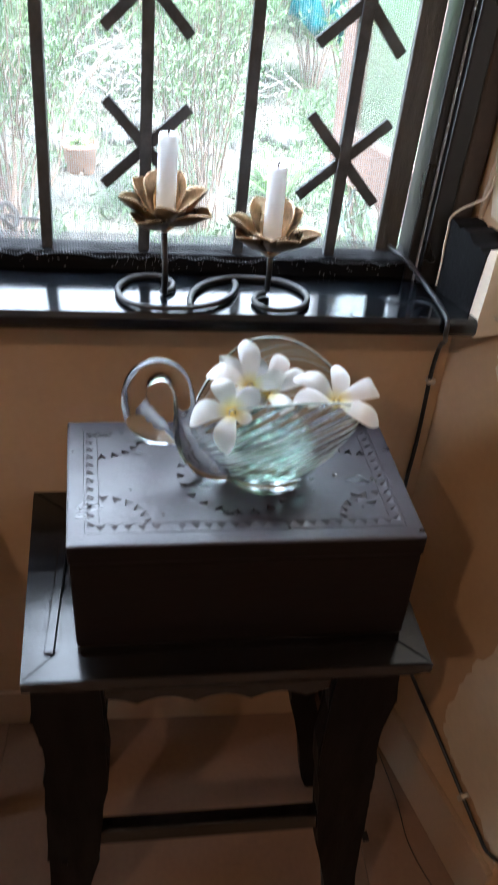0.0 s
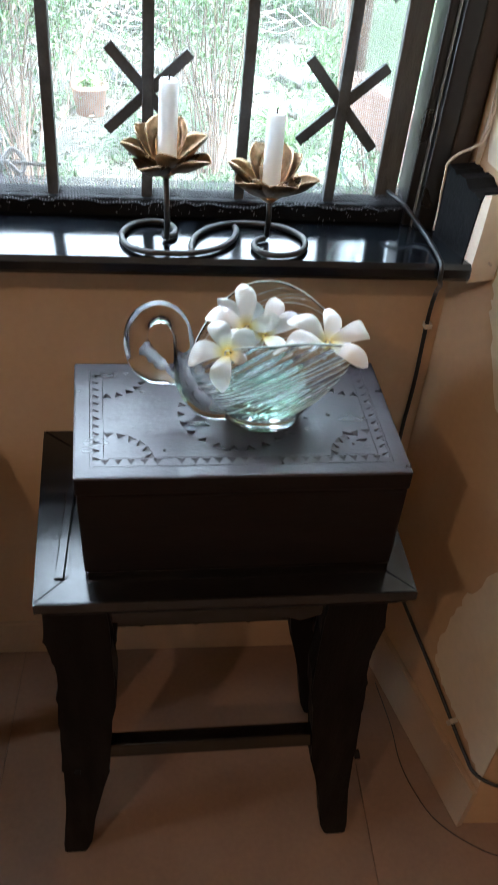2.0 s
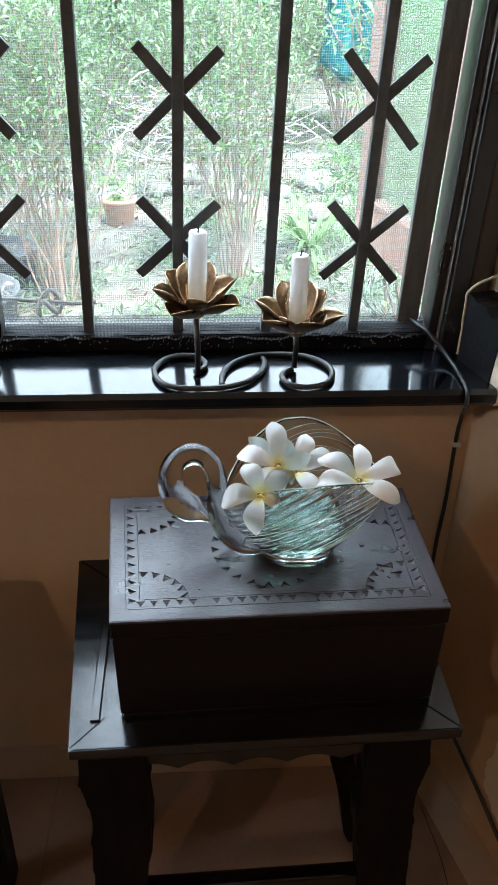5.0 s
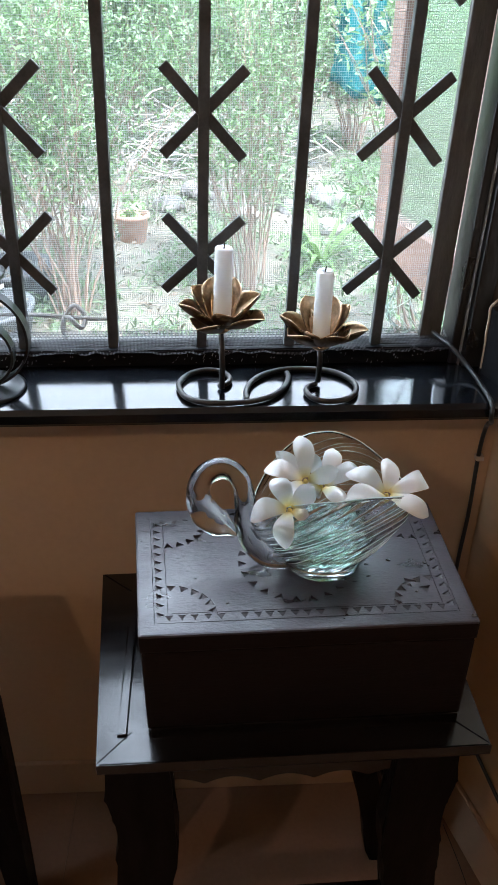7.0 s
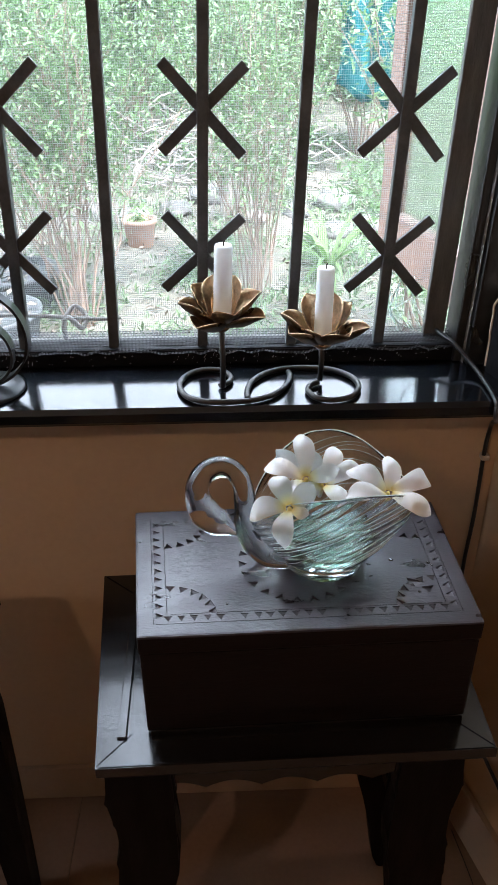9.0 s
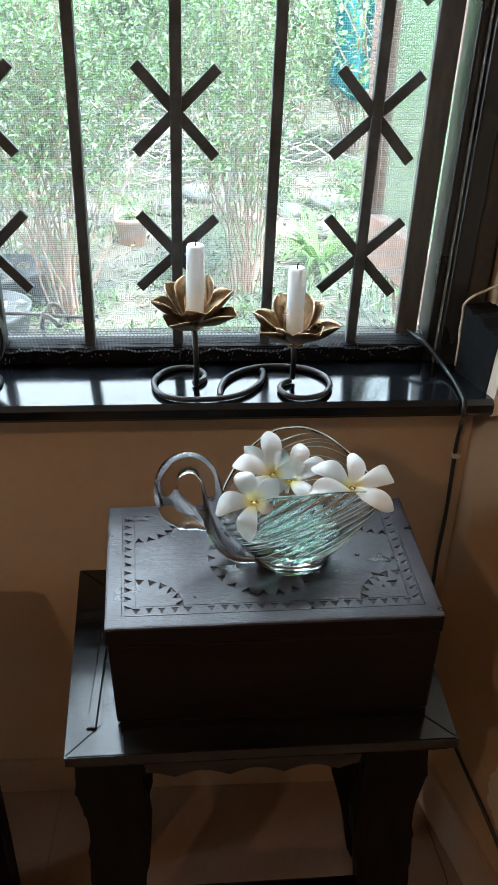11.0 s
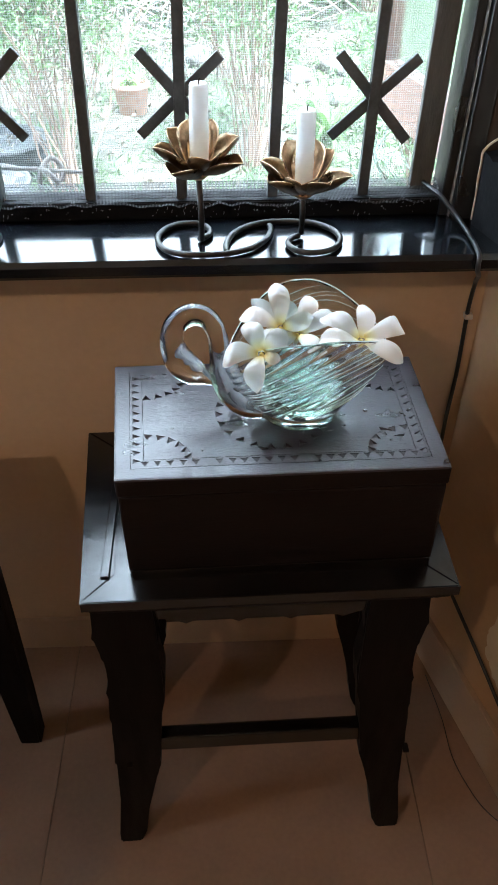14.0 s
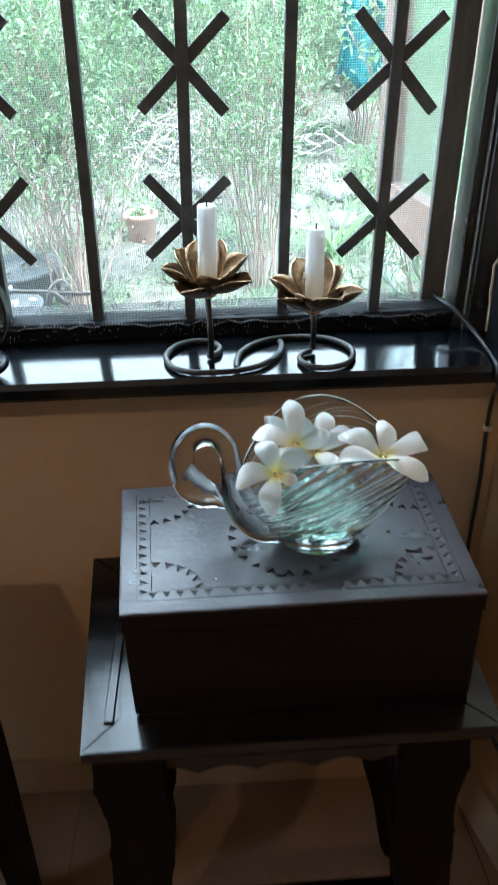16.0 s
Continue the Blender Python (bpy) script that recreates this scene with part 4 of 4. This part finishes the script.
def leaves(n, place, size, seed, verts, faces, droop=0.3, slim=0.45):
    """n folded leaves, four triangles each, at points given by place(rng)."""
    r = np.random.RandomState(seed)
    P = place(r, n)
    a, e = r.uniform(0, 2 * np.pi, n), r.normal(-droop, 0.5, n)
    L = size * r.uniform(0.6, 1.35, n)
    d = np.stack([np.cos(a) * np.cos(e), np.sin(a) * np.cos(e), np.sin(e)], 1)
    s = np.stack([-np.sin(a), np.cos(a), r.normal(0, 0.5, n)], 1)
    s /= np.linalg.norm(s, axis=1)[:, None]
    up = np.cross(d, s)
    k = len(verts)
    A, T = P, P + d * L[:, None]
    mid = P + d * (L * 0.45)[:, None]
    B, C = mid + s * (L * slim / 2)[:, None] + up * (L * 0.08)[:, None], mid - s * (L * slim / 2)[:, None] + up * (L * 0.08)[:, None]
    allv = np.stack([A, B, T, C], 1).reshape(-1, 3)
    verts.extend(map(tuple, allv.tolist()))
    faces.extend([(k + 4 * i, k + 4 * i + 1, k + 4 * i + 2) for i in range(n)])
    faces.extend([(k + 4 * i, k + 4 * i + 2, k + 4 * i + 3) for i in range(n)])


def shrub(x, y, h, spread, nstem, nleaf, size, seed, label, material, low=0.35, stemr=0.009, name="shrub", fan=1.0):
    """A bush of many upright forking stems with small leaves along their upper parts."""
    rg = random.Random(seed)
    z0 = ground_z(x, y) - 0.02
    sh = thing(name, pose(x, y, z0), label, "shrub", "garden shrubs")
    tips = []
    for i in range(nstem):
        sv, sf = [], []
        a, lean = rg.uniform(0, 2 * math.pi), rg.uniform(0.05, 1.0) * spread * fan
        bx, by = 0.10 * math.cos(a) * rg.random(), 0.10 * math.sin(a) * rg.random()
        hh = h * rg.uniform(0.65, 1.1)
        pts = []
        for k in range(7):
            u = k / 6
            pts.append(Vector((bx + lean * math.cos(a) * u ** 1.4 + rg.gauss(0, 0.025) * (u > 0), by + lean * math.sin(a) * u ** 1.4 + rg.gauss(0, 0.025) * (u > 0), hh * u)))
        tube(pts, [stemr * (1 - 0.8 * k / 6) for k in range(7)], 5, sv, sf)
        tips += [(p, 1) for p in pts[2:]]
        for f in range(4):
            p = pts[rg.randint(2, 5)]
            b = rg.uniform(0, 2 * math.pi)
            q = [p + Vector((math.cos(b) * d * 0.6, math.sin(b) * d * 0.6, d)) * h * 0.28 for d in (0, 0.35, 0.7, 1.0)]
            q = [v + Vector((rg.gauss(0, 0.02), rg.gauss(0, 0.02), 0)) for v in q]
            tube(q, [stemr * 0.45, stemr * 0.35, stemr * 0.25, stemr * 0.1], 4, sv, sf)
            tips += [(v, 1) for v in q[1:]]
        raw("stem", sv, sf, M_bark, sh)
    T = np.array([tuple(p) for p, _ in tips if p.z > h * low])
    lv, lf = [], []
    def place(r, n):
        i = r.randint(0, len(T), n)
        return T[i] + r.normal(0, 0.055, (n, 3)) * (h / 1.6)
    leaves(nleaf, place, size, seed + 1, lv, lf)
    raw("crown", lv, lf, material, sh)
    return sh


shrub(-0.70, 3.1, 1.75, 0.80, 22, 8200, 0.040, 11, "tall twiggy shrub with small green leaves", M_leaf, 0.40, 0.0075)
shrub(-1.7, 3.4, 2.0, 0.9, 18, 10500, 0.042, 12, "dense leafy garden shrub", M_leaf, 0.25)
shrub(0.28, 3.5, 1.9, 0.55, 20, 5600, 0.038, 13, "thin-stemmed shrub with sparse leaves", M_leaf, 0.36, 0.006)
shrub(0.05, 6.8, 2.3, 1.2, 16, 10400, 0.055, 14, "leafy shrub at the back of the garden", M_leaf2, 0.2)
shrub(-1.6, 6.5, 2.5, 1.3, 16, 12000, 0.055, 15, "leafy shrub at the back of the garden", M_leaf2, 0.2)
shrub(-3.2, 5.6, 2.6, 1.4, 16, 11200, 0.055, 16, "leafy shrub at the back of the garden", M_leaf2, 0.2)
shrub(1.6, 7.6, 2.3, 1.2, 14, 9600, 0.06, 17, "leafy shrub at the back of the garden", M_leaf2, 0.2)
shrub(3.1, 6.2, 2.4, 1.2, 14, 9600, 0.055, 18, "leafy shrub beyond the casement", M_leaf2, 0.1)
shrub(1.05, 2.3, 1.6, 0.6, 12, 3800, 0.045, 19, "leafy shrub beside the open casement", M_leaf, 0.15)
shrub(-0.9, 8.6, 3.2, 1.6, 14, 12000, 0.07, 20, "tall leafy shrub closing the garden", M_leaf2, 0.1)
shrub(1.2, 9.6, 3.2, 1.6, 14, 11200, 0.07, 21, "tall leafy shrub closing the garden", M_leaf2, 0.1)
shrub(-3.2, 9.2, 3.4, 1.8, 14, 12000, 0.07, 22, "tall leafy shrub closing the garden", M_leaf2, 0.1)

# far hedge: a bank of leaf clumps
hv, hf = [], []
def hedge_place(r, n):
    x, z = r.uniform(-9, 9, n), r.uniform(-0.2, 4.5, n)
    return np.stack([x, 11.5 + 0.9 * np.sin(x * 1.7) * np.cos(z * 1.3) + r.normal(0, 0.35, n), z], 1)
leaves(26000, hedge_place, 0.14, 5, hv, hf, slim=0.6)
tagged(raw("far_hedge", hv, hf, M_leaf2), "pale green thicket at the end of the garden", "hedge", kind="stuff")
bk = raw("backdrop", [(-16, 13.6, -1), (16, 13.6, -1), (16, 13.6, 5.5), (-16, 13.6, 5.5)], [(0, 1, 2, 3)], M_backdrop)
tagged(bk, "dim green distance behind the thicket", "backdrop", kind="structure")

# weeds and litter on the soil
wv, wf = [], []
def weed_place(r, n):
    x, y = r.uniform(-3, 3, n), r.uniform(0.6, 8.5, n)
    keep = np.array([noise.noise((a * 1.3, b * 1.3, 7)) for a, b in zip(x, y)])
    x = np.where(keep < -0.05, x + 0.5 * np.sign(r.normal(0, 1, n)), x)
    return np.stack([x, y, np.array([ground_z(a, b) for a, b in zip(x, y)]) + np.abs(r.normal(0, 0.05, n))], 1)
leaves(34000, weed_place, 0.055, 8, wv, wf, droop=-0.3, slim=0.35)
tagged(raw("weeds", wv, wf, M_grass), "low green weeds over the soil", "weeds", kind="stuff")
lv, lf = [], []
def litter_place(r, n):
    x, y = r.uniform(-3, 3, n), r.uniform(0.6, 8.5, n)
    return np.stack([x, y, np.array([ground_z(a, b) for a, b in zip(x, y)]) + 0.012], 1)
leaves(9000, litter_place, 0.05, 9, lv, lf, droop=0.0, slim=0.5)
tagged(raw("leaf_litter", lv, lf, M_litter), "dry pale leaf litter on the soil", "leaf litter", kind="stuff")

# terracotta pot with a small plant, on the soil
px, py = -0.52, 4.66
pot = thing("terracotta_pot", pose(px, py, ground_z(px, py) - 0.005), "weathered terracotta pot with a small plant", "flower pot")
part("pot_body", lathe([(0, 0), (0.085, 0), (0.095, 0.01), (0.118, 0.17), (0.128, 0.175), (0.132, 0.205), (0.124, 0.210), (0.112, 0.20), (0.108, 0.17), (0, 0.16)], 36), M_terra, pot, smooth=True)
lv, lf = [], []
leaves(60, lambda r, n: np.stack([r.normal(0, 0.04, n), r.normal(0, 0.04, n), 0.18 + np.abs(r.normal(0, 0.07, n))], 1), 0.07, 31, lv, lf)
raw("pot_plant", lv, lf, M_broad, pot)


def tub(x, y, r, h, label):
    t = thing("plant_tub", pose(x, y, ground_z(x, y) - 0.005), label, "tub", "black tubs")
    part("tub_body", lathe([(0, 0), (r * 0.8, 0), (r * 0.84, 0.01), (r, h - 0.03), (r * 1.04, h - 0.025), (r * 1.04, h), (r * 0.97, h), (r * 0.93, h - 0.04), (0, h - 0.05)], 36), M_tub, t, smooth=True)
    lv, lf = [], []
    leaves(90, lambda rr, n: np.stack([rr.normal(0, r * 0.45, n), rr.normal(0, r * 0.45, n), h - 0.04 + np.abs(rr.normal(0, 0.03, n))], 1), 0.05, 33, lv, lf)
    tagged(raw("dry_leaf_filling", lv, lf, M_litter, t), kind="stuff")


tub(-1.12, 3.40, 0.25, 0.24, "black plastic tub full of dry leaves")
tub(-1.12, 2.80, 0.26, 0.22, "black plastic tub of soil under the window")

# stones
def stone(x, y, r, seed, flat=0.6):
    bm = bmesh.new()
    bmesh.ops.create_icosphere(bm, subdivisions=3, radius=r)
    for v in bm.verts:
        v.co *= 1 + 0.28 * noise.noise(v.co * (1.6 / r) + Vector((seed * 7.1, 0, 0)))
        v.co.z *= flat
    ob = part("garden_stone", bm, M_stone, smooth=True)
    ob.location = (x, y, ground_z(x, y) + r * flat * 0.35)
    tagged(ob, "pale weathered stone lying on the soil", "stone", "garden stones")


for i, (x, y, r) in enumerate(((-0.62, 5.25, 0.17), (-0.30, 5.5, 0.14), (-0.05, 5.8, 0.16), (0.95, 4.8, 0.13), (1.25, 4.9, 0.15), (1.05, 5.6, 0.18), (-0.95, 5.4, 0.12), (0.70, 5.3, 0.11), (0.35, 5.2, 0.10))):
    stone(x, y, r, i + 1)

# heap of dry branches
dry = thing("dry_branches", pose(-0.1, 6.2, ground_z(-0.1, 6.2)), "heap of bare grey dry branches", "branches")
rg = random.Random(41)
for i in range(80):
    a = rg.uniform(0, 2 * math.pi)
    p = Vector((rg.gauss(0, 0.45), rg.gauss(0, 0.3), rg.uniform(0.03, 0.55)))
    d = Vector((math.cos(a), math.sin(a) * 0.5, rg.uniform(-0.15, 0.55))) * rg.uniform(0.4, 0.8)
    p.z = max(p.z, 0.05)
    q = [p, p + d * 0.5 + Vector((0, 0, rg.gauss(0, 0.04))), p + d]
    for v in q:
        v.z = max(v.z, 0.02)
    raw("branch", *tube(q, [0.009, 0.006, 0.003], 5), M_dry, dry)

# arching bare brambles behind the pot
for k, (bx, by, label) in enumerate(((-0.75, 5.0, "tangle of bare arching bramble stems"), (0.15, 5.3, "thin bare bramble stems leaning over the soil"), (-1.25, 4.3, "bare pale stems beside the black tubs"))):
    bush = thing("bramble", pose(bx, by, ground_z(bx, by)), label, "bramble", "bare brambles")
    rg = random.Random(60 + k)
    for i in range(34):
        a, ln = rg.uniform(0, 2 * math.pi), rg.uniform(0.5, 1.15)
        foot = Vector((rg.gauss(0, 0.16), rg.gauss(0, 0.14), 0.0))
        out = Vector((math.cos(a), 0.6 * math.sin(a), 0)) * rg.uniform(0.15, 0.75)
        q = [foot, foot + out * 0.35 * ln + Vector((0, 0, 0.55 * ln)), foot + out * ln + Vector((0, 0, ln * rg.uniform(0.6, 0.95)))]
        q.append(q[2] + out * 0.35 + Vector((0, 0, rg.uniform(-0.15, 0.1))))
        raw("stem", *tube(smooth_line(q, 3), 0.0045 if i % 3 else 0.007, 4), M_dry, bush)

# broad-leaved plant near the casement
bp = thing("broad_leaved_plant", pose(0.78, 3.9, ground_z(0.78, 3.9)), "green plant with long arching leaves", "plant")
for i in range(24):
    a, ln = rg.uniform(0, 2 * math.pi), rg.uniform(0.3, 0.6)
    up = rg.uniform(0.6, 1.5)
    verts, faces = [], []
    for k in range(8):
        u = k / 7
        c = Vector((math.cos(a) * ln * u, math.sin(a) * ln * u, ln * (up * u - 0.75 * u * u) + 0.03))
        w = 0.017 * math.sin(math.pi * (0.12 + 0.86 * u))
        s = Vector((-math.sin(a), math.cos(a), 0)) * w
        verts += [tuple(c - s + Vector((0, 0, w * 0.3))), tuple(c), tuple(c + s + Vector((0, 0, w * 0.3)))]
    for k in range(7):
        for j in (0, 1):
            faces.append((3 * k + j, 3 * k + j + 1, 3 * k + j + 4, 3 * k + j + 3))
    raw("leaf", verts, faces, M_broad, bp, smooth=True)

# teal tarpaulin hung at the back
bm = bmesh.new()
tg = []
for i in range(15):
    row = []
    for j in range(19):
        u, v = i / 14, j / 18
        row.append(bm.verts.new((1.14 + 0.47 * u + 0.07 * (1 - v) * math.sin(5 * v), 6.6 + 0.09 * math.sin(11 * u + 2 * v) + 0.05 * math.sin(23 * u), 0.58 - 0.20 * u * (1 - v) + 1.4 * v + 0.03 * math.sin(9 * u))))
    tg.append(row)
for a, b in zip(tg, tg[1:]):
    for j in range(18):
        bm.faces.new((a[j], a[j + 1], b[j + 1], b[j]))
bmesh.ops.solidify(bm, geom=bm.faces[:], thickness=0.004)
tagged(part("tarpaulin", bm, M_tarp, smooth=True), "folded teal tarpaulin hung between the shrubs", "tarpaulin")

# forked twig tied along the outer ledge
tw = thing("tied_twig", pose(-0.16, 0.125, 0.8445), "grey twig knotted with cord on the ledge", "twig")
raw("twig", *tube(smooth_line([(-0.25, 0, 0.045), (-0.05, 0.01, 0.047), (0.07, 0, 0.043), (0.105, 0, 0.045)], 5), 0.0032, 8), M_dry, tw, smooth=True)
raw("knot", *tube(smooth_line([(0.030, -0.012, 0.0), (0.027, -0.008, 0.040), (0.040, 0.012, 0.058), (0.056, 0.006, 0.046), (0.052, -0.010, 0.034), (0.036, -0.008, 0.048), (0.022, 0.012, 0.040)], 6), 0.0036, 8), M_dry, tw, smooth=True)

# ---- floor tiles ----
tile = bmesh.new()
box(-0.2993, 0.2993, -0.2993, 0.2993, -0.0028, 0.0, 0.0004, tile)
tme = bpy.data.meshes.new("tile")
tile.to_mesh(tme)
tile.free()
tme.materials.append(M_floor)
for i in range(-6, 2):
    for j in range(-7, 1):
        ob = new("tile", tme)
        ob.parent = floor
        ob.location = (0.407 + 0.3 + 0.6 * i, -0.30 + 0.6 * j, 0)
        if not (-3.0 < ob.location.x + 0.29 and ob.location.y < 0.2):
            bpy.data.objects.remove(ob)
